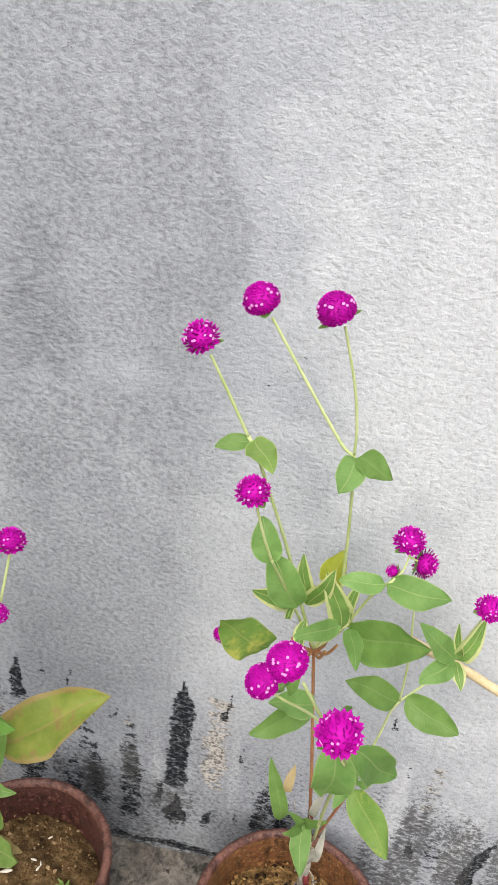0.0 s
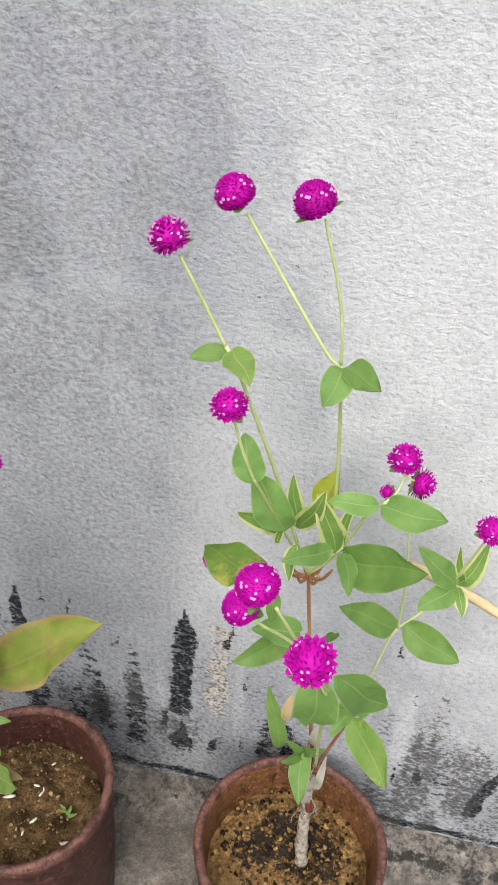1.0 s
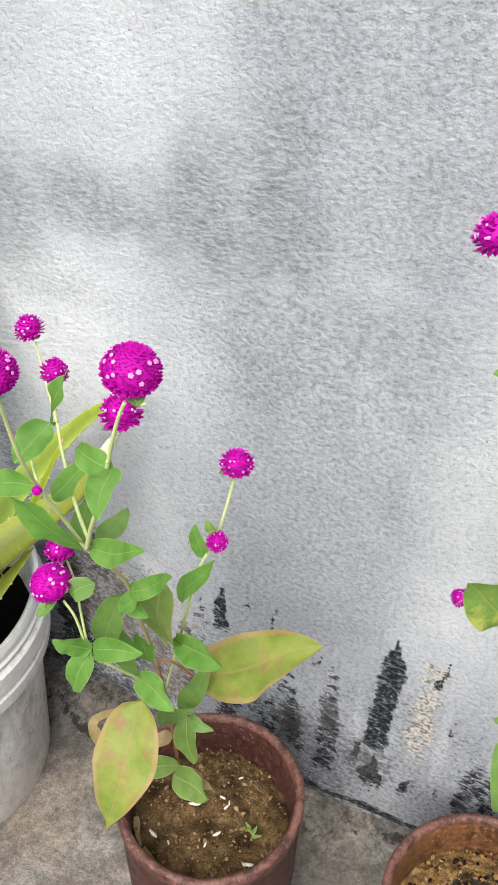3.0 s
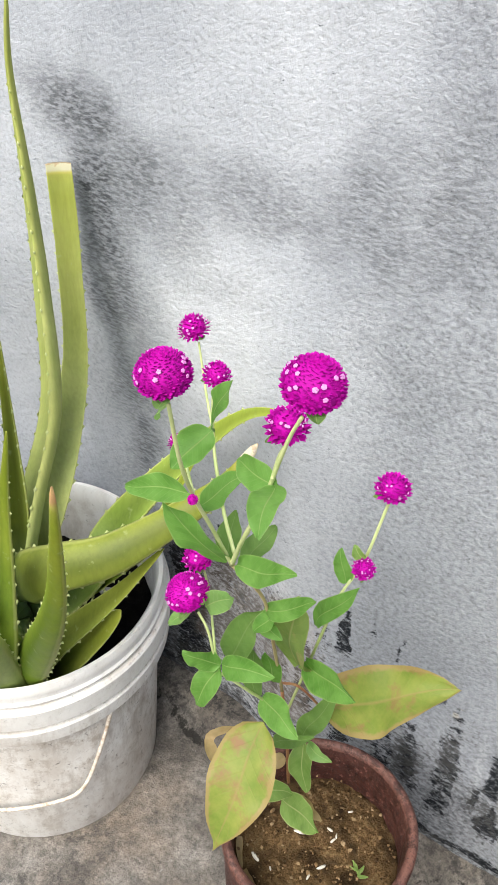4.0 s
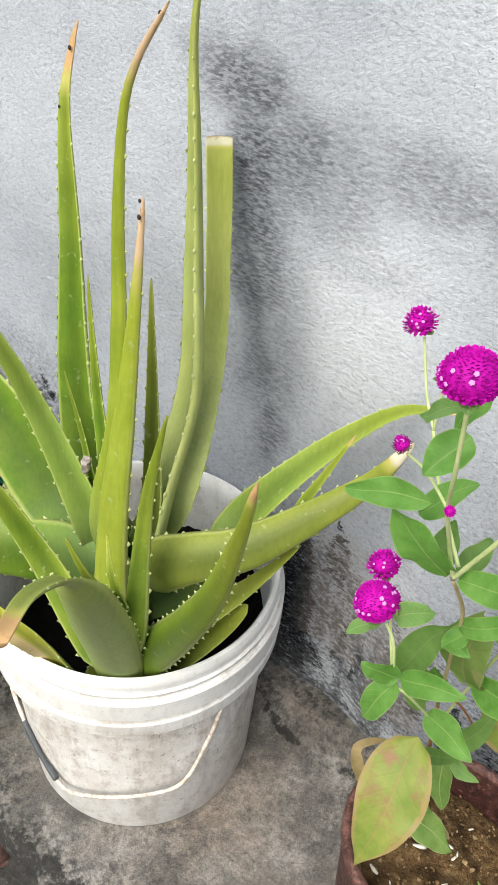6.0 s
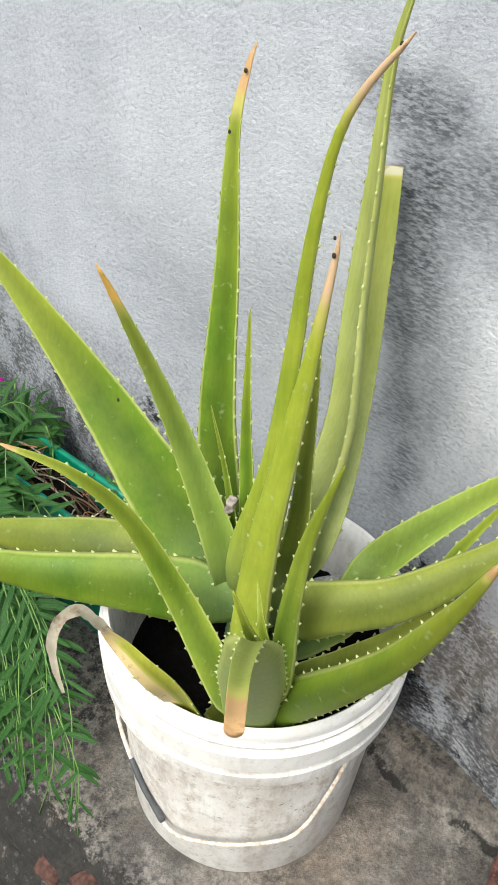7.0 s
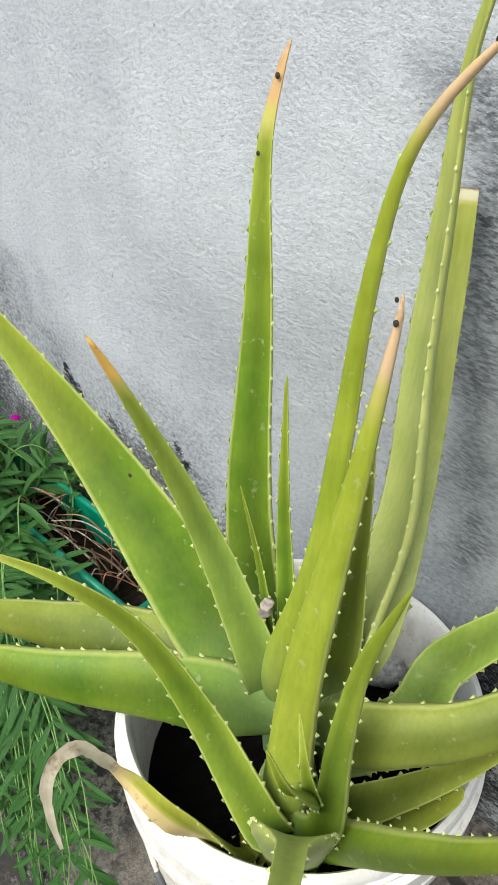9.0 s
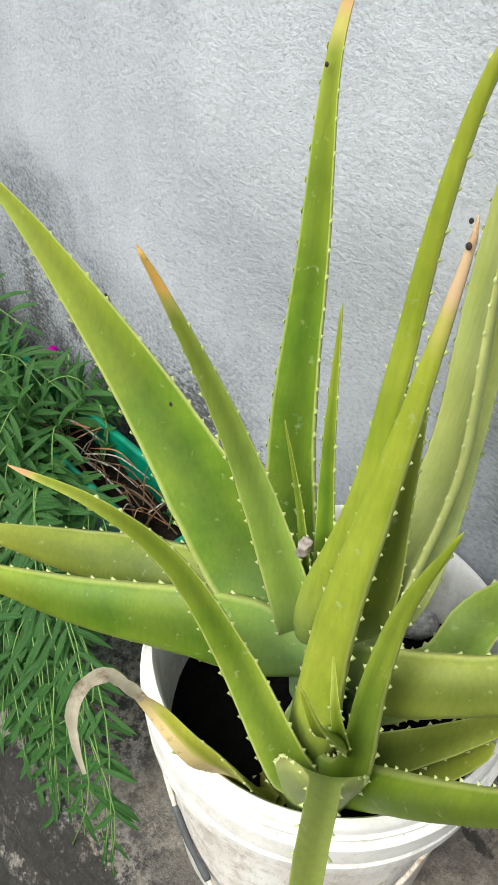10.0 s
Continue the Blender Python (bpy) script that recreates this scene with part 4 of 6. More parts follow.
soil_disc("soil", (*POT_R, 0.143), 0.0800, 0.0085, ochre_soil_mat, "dry crumbly ochre soil in a clay pot", 9, 70, 200)

rng = random.Random(4)
for i in range(11):
    a, r = rng.uniform(0, 6.28), 0.066 * math.sqrt(rng.random())
    pebble("soil_chip", (POT_L[0] + r * math.cos(a), POT_L[1] + r * math.sin(a), 0.188), rng.uniform(0.003, 0.0125), chip_mat, "small white chip lying on the brown soil", "stone chip", "white chips", i, 0.3, 0.34)


def crumbs(name, centre, reach, count, material, label, low, high, keep):
    """A heap of small angular crumbs in one mesh."""
    rng = random.Random(count)
    bm = bmesh.new()
    for k in range(count):
        a, r = rng.uniform(0, 6.28), reach * math.sqrt(rng.random())
        x, y = r * math.cos(a), r * math.sin(a)
        if not keep(x, y):
            continue
        size = rng.uniform(low, high) * rng.uniform(0.6, 1.0)
        m = Matrix.Translation((centre[0] + x, centre[1] + y, centre[2] + rng.uniform(-0.001, 0.003))) @ Euler([rng.uniform(0, 6.28) for _ in range(3)]).to_matrix().to_4x4() @ Matrix.Diagonal((size, size * rng.uniform(0.6, 1), size * rng.uniform(0.4, 0.8), 1))
        verts = bmesh.ops.create_icosphere(bm, subdivisions=1, radius=0.5, matrix=m)["verts"]
        for v in verts:
            v.co += Vector([rng.uniform(-0.12, 0.12) * size for _ in range(3)])
    ob = new(name, mesh_object(name, bm, material, False))
    return tagged(ob, label, "soil crumbs", kind="stuff")


crumbs("soil_crumbs", (*POT_R, 0.1455), 0.076, 620, ochre_crumb_mat, "loose crumbs of dry ochre and dark soil in a clay pot", 0.0025, 0.0085, lambda x, y: y > -0.035 + 0.03 * noise.noise(Vector((x * 40, y * 40, 2))))
crumbs("soil_crumbs", (*POT_L, 0.1870), 0.072, 420, brown_crumb_mat, "loose crumbs of brown soil in a clay pot", 0.002, 0.006, lambda x, y: True)

gomphrena_right = thing("globe_amaranth", (*POT_R, 0.15), "globe amaranth with magenta globe flowers, growing in a brown pot", "flowering plant", "globe amaranths")
gomphrena_left = thing("globe_amaranth", (*POT_L, 0.18), "globe amaranth with fading yellowish lower leaves in a brown pot", "flowering plant", "globe amaranths")
part("stem", tube([(-0.093, 0.540, 0.140), (-0.096, 0.543, 0.175), (-0.097, 0.545, 0.225), (-0.097, 0.545, 0.270)], 0.0068, 40, 12, 0.5, 0.55), woody_mat, gomphrena_right, "scaly whitish woody foot of the stem")
stem(gomphrena_right, [(-0.100, 0.545, 0.319), (-0.108, 0.543, 0.411), (-0.117, 0.542, 0.501), (-0.121, 0.542, 0.541)], 0.0020, red_stem_mat)
stem(gomphrena_right, [(-0.121, 0.542, 0.541), (-0.109, 0.535, 0.588), (-0.109, 0.525, 0.653), (-0.112, 0.512, 0.718), (-0.114, 0.507, 0.744)], 0.0016)
stem(gomphrena_right, [(-0.114, 0.507, 0.744), (-0.115, 0.505, 0.764), (-0.120, 0.503, 0.793), (-0.130, 0.501, 0.829)], 0.0012)
stem(gomphrena_right, [(-0.114, 0.507, 0.743), (-0.123, 0.508, 0.750), (-0.150, 0.513, 0.787), (-0.173, 0.517, 0.820)], 0.0013)
stem(gomphrena_right, [(-0.121, 0.542, 0.541), (-0.132, 0.530, 0.587), (-0.148, 0.515, 0.656), (-0.166, 0.505, 0.716), (-0.173, 0.500, 0.740), (-0.178, 0.499, 0.749)], 0.0016)
stem(gomphrena_right, [(-0.178, 0.499, 0.749), (-0.190, 0.497, 0.775), (-0.203, 0.496, 0.801)], 0.0013)
stem(gomphrena_right, [(-0.121, 0.542, 0.541), (-0.136, 0.520, 0.595), (-0.147, 0.490, 0.650), (-0.153, 0.475, 0.678)], 0.0014)
stem(gomphrena_right, [(-0.153, 0.475, 0.678), (-0.159, 0.470, 0.701), (-0.164, 0.467, 0.723)], 0.0012)
stem(gomphrena_right, [(-0.121, 0.542, 0.541), (-0.104, 0.535, 0.571), (-0.087, 0.520, 0.625), (-0.076, 0.512, 0.648)], 0.0015)
stem(gomphrena_right, [(-0.076, 0.512, 0.648), (-0.070, 0.520, 0.652), (-0.067, 0.530, 0.660)], 0.0010)
stem(gomphrena_right, [(-0.067, 0.530, 0.656), (-0.061, 0.530, 0.654)], 0.0010)
stem(gomphrena_right, [(-0.070, 0.520, 0.652), (-0.073, 0.525, 0.644)], 0.0010)
stem(gomphrena_right, [(-0.074, 0.520, 0.424), (-0.062, 0.520, 0.481), (-0.057, 0.520, 0.513), (-0.052, 0.519, 0.530)], 0.0013)
stem(gomphrena_right, [(-0.052, 0.519, 0.530), (-0.054, 0.510, 0.584), (-0.060, 0.500, 0.646)], 0.0011)
stem(gomphrena_right, [(-0.052, 0.519, 0.530), (-0.036, 0.530, 0.542), (-0.020, 0.550, 0.553), (-0.008, 0.537, 0.610)], 0.0012)
stem(gomphrena_right, [(-0.095, 0.545, 0.296), (-0.085, 0.530, 0.355), (-0.075, 0.520, 0.408), (-0.074, 0.520, 0.424)], 0.0018, red_stem_mat)
stem(gomphrena_right, [(-0.094, 0.540, 0.308), (-0.092, 0.460, 0.472), (-0.089, 0.400, 0.585), (-0.089, 0.370, 0.641)], 0.0018)
stem(gomphrena_right, [(-0.089, 0.370, 0.640), (-0.091, 0.345, 0.677), (-0.094, 0.335, 0.692)], 0.0013)
stem(gomphrena_right, [(-0.089, 0.370, 0.637), (-0.102, 0.370, 0.664), (-0.108, 0.365, 0.681), (-0.117, 0.360, 0.704)], 0.0013)
stem(gomphrena_right, [(-0.102, 0.370, 0.664), (-0.113, 0.385, 0.654), (-0.127, 0.400, 0.642), (-0.134, 0.400, 0.646)], 0.0012)
flower(gomphrena_right, (-0.209, 0.496, 0.811), 0.0204, (-0.48, 0.00, 0.88))
flower(gomphrena_right, (-0.180, 0.517, 0.830), 0.0219, (-0.54, 0.00, 0.84))
flower(gomphrena_right, (-0.136, 0.501, 0.838), 0.0220, (-0.54, 0.00, 0.84))
flower(gomphrena_right, (-0.167, 0.467, 0.733), 0.0193, (-0.25, 0.00, 0.97))
flower(gomphrena_right, (-0.069, 0.531, 0.669), 0.0197, (-0.15, 0.08, 0.99))
flower(gomphrena_right, (-0.056, 0.531, 0.652), 0.0193, (0.79, 0.09, -0.60))
flower(gomphrena_right, (-0.076, 0.522, 0.648), 0.0093, (-0.78, 0.27, -0.56))
flower(gomphrena_right, (-0.096, 0.329, 0.711), 0.0198, (-0.08, -0.45, 0.89))
flower(gomphrena_right, (-0.126, 0.359, 0.717), 0.0208, (-0.57, -0.06, 0.82))
flower(gomphrena_right, (-0.141, 0.400, 0.654), 0.0212, (-0.73, 0.00, 0.69))
flower(gomphrena_right, (-0.006, 0.535, 0.621), 0.0184, (0.25, -0.15, 0.96))
flower(gomphrena_right, (-0.191, 0.530, 0.548), 0.0119, (-0.92, 0.00, 0.38))
leaf(gomphrena_right, (-0.112, 0.507, 0.742), (-0.118, 0.480, 0.735), 0.0153, green_leaf_mat, 0.12)
leaf(gomphrena_right, (-0.111, 0.507, 0.743), (-0.090, 0.490, 0.743), 0.0142, dark_leaf_mat, 0.12)
leaf(gomphrena_right, (-0.176, 0.499, 0.746), (-0.196, 0.490, 0.744), 0.0098, dark_leaf_mat, 0.12)
leaf(gomphrena_right, (-0.174, 0.499, 0.747), (-0.158, 0.470, 0.750), 0.0154, pale_leaf_mat, 0.12)
leaf(gomphrena_right, (-0.153, 0.480, 0.671), (-0.163, 0.490, 0.697), 0.0169, green_leaf_mat, 0.12)
leaf(gomphrena_right, (-0.135, 0.505, 0.615), (-0.155, 0.490, 0.663), 0.0226, green_leaf_mat, 0.15)
leaf(gomphrena_right, (-0.141, 0.515, 0.604), (-0.159, 0.490, 0.633), 0.0120, variegated_leaf_mat, 0.2)
leaf(gomphrena_right, (-0.131, 0.530, 0.596), (-0.136, 0.530, 0.637), 0.0104, variegated_leaf_mat, 0.2)
leaf(gomphrena_right, (-0.115, 0.545, 0.602), (-0.112, 0.535, 0.643), 0.0181, yellow_leaf_mat, 0.2)
leaf(gomphrena_right, (-0.130, 0.530, 0.595), (-0.116, 0.510, 0.639), 0.0136, variegated_leaf_mat, 0.2)
leaf(gomphrena_right, (-0.103, 0.525, 0.584), (-0.114, 0.515, 0.632), 0.0165, variegated_leaf_mat, 0.2)
leaf(gomphrena_right, (-0.099, 0.530, 0.582), (-0.099, 0.520, 0.627), 0.0083, variegated_leaf_mat, 0.2)
leaf(gomphrena_right, (-0.080, 0.512, 0.644), (-0.109, 0.500, 0.651), 0.0129, green_leaf_mat, 0.12)
leaf(gomphrena_right, (-0.079, 0.512, 0.644), (-0.040, 0.490, 0.661), 0.0184, green_leaf_mat, 0.08)
leaf(gomphrena_right, (-0.098, 0.530, 0.575), (-0.045, 0.490, 0.614), 0.0303, dark_leaf_mat, 0.1, 0.055)
leaf(gomphrena_right, (-0.098, 0.528, 0.582), (-0.089, 0.490, 0.586), 0.0118, green_leaf_mat, 0.12)
leaf(gomphrena_right, (-0.105, 0.515, 0.597), (-0.128, 0.480, 0.612), 0.0134, green_leaf_mat, 0.12)
leaf(gomphrena_right, (-0.129, 0.510, 0.599), (-0.130, 0.490, 0.587), 0.0082, variegated_leaf_mat, 0.2)
leaf(gomphrena_right, (-0.142, 0.510, 0.597), (-0.138, 0.505, 0.614), 0.0048, variegated_leaf_mat, 0.2)
leaf(gomphrena_right, (-0.153, 0.520, 0.556), (-0.179, 0.480, 0.605), 0.0287, mottled_leaf_mat, 0.15, 0.055)
leaf(gomphrena_right, (-0.053, 0.519, 0.529), (-0.092, 0.500, 0.559), 0.0183, dark_leaf_mat, 0.12)
leaf(gomphrena_right, (-0.048, 0.519, 0.535), (-0.009, 0.500, 0.529), 0.0209, dark_leaf_mat, 0.12, 0.055)
leaf(gomphrena_right, (-0.017, 0.548, 0.553), (-0.044, 0.530, 0.597), 0.0169, green_leaf_mat, 0.12)
leaf(gomphrena_right, (-0.018, 0.548, 0.552), (-0.039, 0.520, 0.554), 0.0157, green_leaf_mat, 0.12)
leaf(gomphrena_right, (-0.016, 0.555, 0.547), (-0.005, 0.540, 0.586), 0.0127, variegated_leaf_mat, 0.4)
leaf(gomphrena_right, (-0.015, 0.550, 0.550), (-0.010, 0.530, 0.546), 0.0091, variegated_leaf_mat, 0.3)
leaf(gomphrena_right, (-0.012, 0.552, 0.554), (-0.022, 0.540, 0.587), 0.0060, variegated_leaf_mat, 0.3)
leaf(gomphrena_right, (-0.112, 0.440, 0.598), (-0.135, 0.420, 0.615), 0.0159, green_leaf_mat, 0.2)
leaf(gomphrena_right, (-0.114, 0.450, 0.583), (-0.145, 0.420, 0.580), 0.0167, dark_leaf_mat, 0.15, 0.055)
leaf(gomphrena_right, (-0.124, 0.410, 0.659), (-0.126, 0.400, 0.646), 0.0072, dark_leaf_mat, 0.2)
leaf(gomphrena_right, (-0.095, 0.372, 0.649), (-0.096, 0.375, 0.584), 0.0212, green_leaf_mat, 0.15, 0.055)
leaf(gomphrena_right, (-0.086, 0.380, 0.640), (-0.049, 0.410, 0.578), 0.0203, green_leaf_mat, 0.12, 0.055)
leaf(gomphrena_right, (-0.095, 0.400, 0.646), (-0.087, 0.420, 0.620), 0.0086, dark_leaf_mat, 0.15)
leaf(gomphrena_right, (-0.071, 0.515, 0.423), (-0.040, 0.470, 0.410), 0.0227, mottled_leaf_mat, 0.12, 0.055)
leaf(gomphrena_right, (-0.073, 0.520, 0.425), (-0.092, 0.495, 0.459), 0.0091, green_leaf_mat, 0.2)
leaf(gomphrena_right, (-0.073, 0.520, 0.425), (-0.084, 0.495, 0.427), 0.0101, green_leaf_mat, 0.2)
leaf(gomphrena_right, (-0.073, 0.520, 0.425), (-0.059, 0.495, 0.460), 0.0082, green_leaf_mat, 0.2)
leaf(gomphrena_right, (-0.073, 0.520, 0.425), (-0.070, 0.495, 0.478), 0.0065, green_leaf_mat, 0.2)
leaf(gomphrena_right, (-0.088, 0.470, 0.528), (-0.076, 0.490, 0.474), 0.0082, yellow_leaf_mat, 0.2)
leaf(gomphrena_right, (-0.106, 0.525, 0.355), (-0.101, 0.480, 0.346), 0.0155, green_leaf_mat, 0.15)
leaf(gomphrena_right, (-0.105, 0.522, 0.352), (-0.117, 0.500, 0.366), 0.0091, dark_leaf_mat, 0.2)
leaf(gomphrena_right, (-0.105, 0.522, 0.352), (-0.094, 0.500, 0.388), 0.0081, dark_leaf_mat, 0.2)
leaf(gomphrena_right, (-0.105, 0.522, 0.352), (-0.112, 0.500, 0.386), 0.0063, dark_leaf_mat, 0.2)
leaf(gomphrena_right, (-0.126, 0.530, 0.339), (-0.137, 0.520, 0.404), 0.0127, dark_leaf_mat, 0.3)
stem(gomphrena_right, [(-0.086, 0.535, 0.241), (-0.089, 0.522, 0.280), (-0.098, 0.530, 0.280)], 0.0007, woody_mat)
stem(gomphrena_right, [(-0.094, 0.535, 0.277), (-0.095, 0.522, 0.297), (-0.098, 0.530, 0.283)], 0.0007, woody_mat)
stem(gomphrena_right, [(-0.102, 0.535, 0.339), (-0.101, 0.522, 0.363), (-0.104, 0.530, 0.357)], 0.0007, woody_mat)
stem(gomphrena_right, [(-0.085, 0.535, 0.242), (-0.087, 0.522, 0.268), (-0.085, 0.530, 0.261)], 0.0007, woody_mat)
stem(gomphrena_right, [(-0.115, 0.535, 0.349), (-0.116, 0.522, 0.375), (-0.116, 0.530, 0.372)], 0.0007, woody_mat)
stem(gomphrena_right, [(-0.092, 0.535, 0.297), (-0.096, 0.522, 0.326), (-0.093, 0.530, 0.327)], 0.0007, woody_mat)
stem(gomphrena_right, [(-0.108, 0.535, 0.339), (-0.105, 0.522, 0.347), (-0.106, 0.530, 0.323)], 0.0007, woody_mat)
stem(gomphrena_right, [(-0.104, 0.535, 0.241), (-0.096, 0.522, 0.262), (-0.097, 0.530, 0.244)], 0.0007, woody_mat)
stem(gomphrena_right, [(-0.092, 0.535, 0.261), (-0.088, 0.522, 0.271), (-0.093, 0.530, 0.242)], 0.0007, woody_mat)
stem(gomphrena_right, [(-0.106, 0.535, 0.260), (-0.103, 0.522, 0.288), (-0.102, 0.530, 0.280)], 0.0007, woody_mat)
stem(gomphrena_right, [(-0.097, 0.535, 0.241), (-0.097, 0.522, 0.254), (-0.095, 0.530, 0.233)], 0.0007, woody_mat)
stem(gomphrena_right, [(-0.089, 0.535, 0.248), (-0.085, 0.522, 0.272), (-0.089, 0.530, 0.258)], 0.0007, woody_mat)
stem(gomphrena_right, [(-0.096, 0.535, 0.300), (-0.097, 0.522, 0.328), (-0.103, 0.530, 0.322)], 0.0007, woody_mat)
stem(gomphrena_right, [(-0.104, 0.535, 0.239), (-0.107, 0.522, 0.250), (-0.108, 0.530, 0.225)], 0.0007, woody_mat)
leaf(gomphrena_right, (-0.092, 0.532, 0.288), (-0.092, 0.520, 0.309), 0.0085, papery_leaf_mat, .5)
leaf(gomphrena_right, (-0.098, 0.532, 0.299), (-0.102, 0.520, 0.332), 0.0075, papery_leaf_mat, .5)
leaf(gomphrena_right, (-0.097, 0.532, 0.261), (-0.096, 0.520, 0.304), 0.0085, papery_leaf_mat, .5)
leaf(gomphrena_right, (-0.094, 0.532, 0.286), (-0.088, 0.520, 0.323), 0.0075, papery_leaf_mat, .5)
leaf(gomphrena_right, (-0.101, 0.532, 0.352), (-0.098, 0.520, 0.382), 0.0070, papery_leaf_mat, .5)
leaf(gomphrena_right, (-0.124, 0.520, 0.393), (-0.120, 0.520, 0.419), 0.0071, dry_leaf_mat, .4)
for k in range(7):
    a = -2.9 + 0.95 * k
    stem(gomphrena_right, [(-0.121, 0.542, 0.539), (-0.121 + 0.010 * math.cos(a), 0.536 + 0.007 * math.sin(a), 0.545), (-0.121 + 0.017 * math.cos(a), 0.532 + 0.010 * math.sin(a), 0.560)], 0.0017, red_stem_mat)
part("stem", tube([(-0.094, 0.541, 0.235), (-0.098, 0.541, 0.285), (-0.101, 0.542, 0.345)], 0.0030, 24, 10, 0.85, 0.25), crimson_stem_mat, gomphrena_right, "dark red lower stem")
stem(gomphrena_left, [(-0.397, 0.500, 0.265), (-0.395, 0.490, 0.332), (-0.394, 0.475, 0.421)], 0.0020, red_stem_mat)
stem(gomphrena_left, [(-0.394, 0.475, 0.421), (-0.384, 0.440, 0.527), (-0.378, 0.420, 0.579), (-0.378, 0.389, 0.631)], 0.0016, pink_stem_mat)
stem(gomphrena_left, [(-0.378, 0.389, 0.631), (-0.365, 0.380, 0.662), (-0.354, 0.375, 0.687), (-0.339, 0.363, 0.721)], 0.0017)
stem(gomphrena_left, [(-0.339, 0.363, 0.721), (-0.333, 0.360, 0.739), (-0.327, 0.358, 0.756), (-0.321, 0.356, 0.769)], 0.0013)
stem(gomphrena_left, [(-0.336, 0.360, 0.729), (-0.346, 0.380, 0.723), (-0.355, 0.400, 0.714)], 0.0010)
stem(gomphrena_left, [(-0.378, 0.389, 0.631), (-0.379, 0.375, 0.665), (-0.378, 0.360, 0.697), (-0.373, 0.345, 0.730), (-0.371, 0.337, 0.765)], 0.0014)
stem(gomphrena_left, [(-0.377, 0.390, 0.639), (-0.391, 0.400, 0.652), (-0.412, 0.420, 0.666), (-0.421, 0.430, 0.677)], 0.0014)
stem(gomphrena_left, [(-0.421, 0.430, 0.677), (-0.421, 0.430, 0.696), (-0.419, 0.430, 0.706)], 0.0010)
stem(gomphrena_left, [(-0.421, 0.430, 0.677), (-0.433, 0.440, 0.689), (-0.444, 0.448, 0.715)], 0.0010)
stem(gomphrena_left, [(-0.378, 0.360, 0.697), (-0.399, 0.380, 0.693), (-0.419, 0.400, 0.681)], 0.0010)
stem(gomphrena_left, [(-0.387, 0.460, 0.422), (-0.389, 0.430, 0.469), (-0.396, 0.412, 0.499), (-0.404, 0.409, 0.503)], 0.0015)
stem(gomphrena_left, [(-0.404, 0.409, 0.503), (-0.407, 0.405, 0.542), (-0.414, 0.404, 0.557)], 0.0013)
stem(gomphrena_left, [(-0.404, 0.409, 0.503), (-0.415, 0.420, 0.522), (-0.426, 0.430, 0.547), (-0.430, 0.430, 0.564)], 0.0012)
stem(gomphrena_left, [(-0.395, 0.485, 0.382), (-0.375, 0.478, 0.464), (-0.363, 0.470, 0.510), (-0.351, 0.467, 0.558), (-0.344, 0.480, 0.581), (-0.341, 0.498, 0.617)], 0.0015)
stem(gomphrena_left, [(-0.394, 0.475, 0.430), (-0.382, 0.480, 0.429), (-0.370, 0.500, 0.388)], 0.0013, red_stem_mat)
flower(gomphrena_left, (-0.318, 0.358, 0.784), 0.0249, (0.21, 0.13, 0.97))
flower(gomphrena_left, (-0.372, 0.336, 0.779), 0.0228, (-0.09, -0.07, 0.99))
flower(gomphrena_left, (-0.448, 0.449, 0.722), 0.0170, (-0.46, 0.09, 0.88))
flower(gomphrena_left, (-0.418, 0.430, 0.713), 0.0140, (0.29, 0.00, 0.96))
flower(gomphrena_left, (-0.355, 0.400, 0.725), 0.0195, (-0.02, 0.00, 1.00))
flower(gomphrena_left, (-0.340, 0.499, 0.628), 0.0200, (0.05, 0.09, 0.99))
flower(gomphrena_left, (-0.339, 0.470, 0.585), 0.0129, (0.38, -0.50, 0.78))
flower(gomphrena_left, (-0.422, 0.404, 0.569), 0.0268, (-0.54, 0.00, 0.84))
flower(gomphrena_left, (-0.424, 0.403, 0.682), 0.0096, (-0.82, 0.50, 0.26))
flower(gomphrena_left, (-0.434, 0.430, 0.571), 0.0184, (-0.46, -0.00, 0.89))
flower(gomphrena_left, (-0.375, 0.355, 0.701), 0.0046, (0.13, -0.46, 0.88))
leaf(gomphrena_left, (-0.398, 0.400, 0.705), (-0.385, 0.390, 0.743), 0.0150, fresh_leaf_mat, 0.12)
leaf(gomphrena_left, (-0.383, 0.380, 0.722), (-0.392, 0.360, 0.708), 0.0155, fresh_leaf_mat, 0.12)
leaf(gomphrena_left, (-0.391, 0.372, 0.685), (-0.437, 0.372, 0.667), 0.0129, fresh_leaf_mat, 0.12)
leaf(gomphrena_left, (-0.407, 0.400, 0.649), (-0.386, 0.410, 0.675), 0.0141, fresh_leaf_mat, 0.12)
leaf(gomphrena_left, (-0.335, 0.363, 0.723), (-0.364, 0.370, 0.721), 0.0123, fresh_leaf_mat, 0.12)
leaf(gomphrena_left, (-0.336, 0.363, 0.723), (-0.326, 0.335, 0.724), 0.0129, fresh_leaf_mat, 0.12)
leaf(gomphrena_left, (-0.381, 0.389, 0.631), (-0.404, 0.362, 0.672), 0.0231, fresh_leaf_mat, 0.12)
leaf(gomphrena_left, (-0.389, 0.400, 0.619), (-0.392, 0.410, 0.646), 0.0129, dark_leaf_mat, 0.12)
leaf(gomphrena_left, (-0.378, 0.400, 0.622), (-0.377, 0.430, 0.630), 0.0119, dark_leaf_mat, 0.12)
leaf(gomphrena_left, (-0.375, 0.389, 0.632), (-0.331, 0.370, 0.668), 0.0138, fresh_leaf_mat, 0.12)
leaf(gomphrena_left, (-0.350, 0.470, 0.566), (-0.356, 0.470, 0.590), 0.0103, fresh_leaf_mat, 0.12)
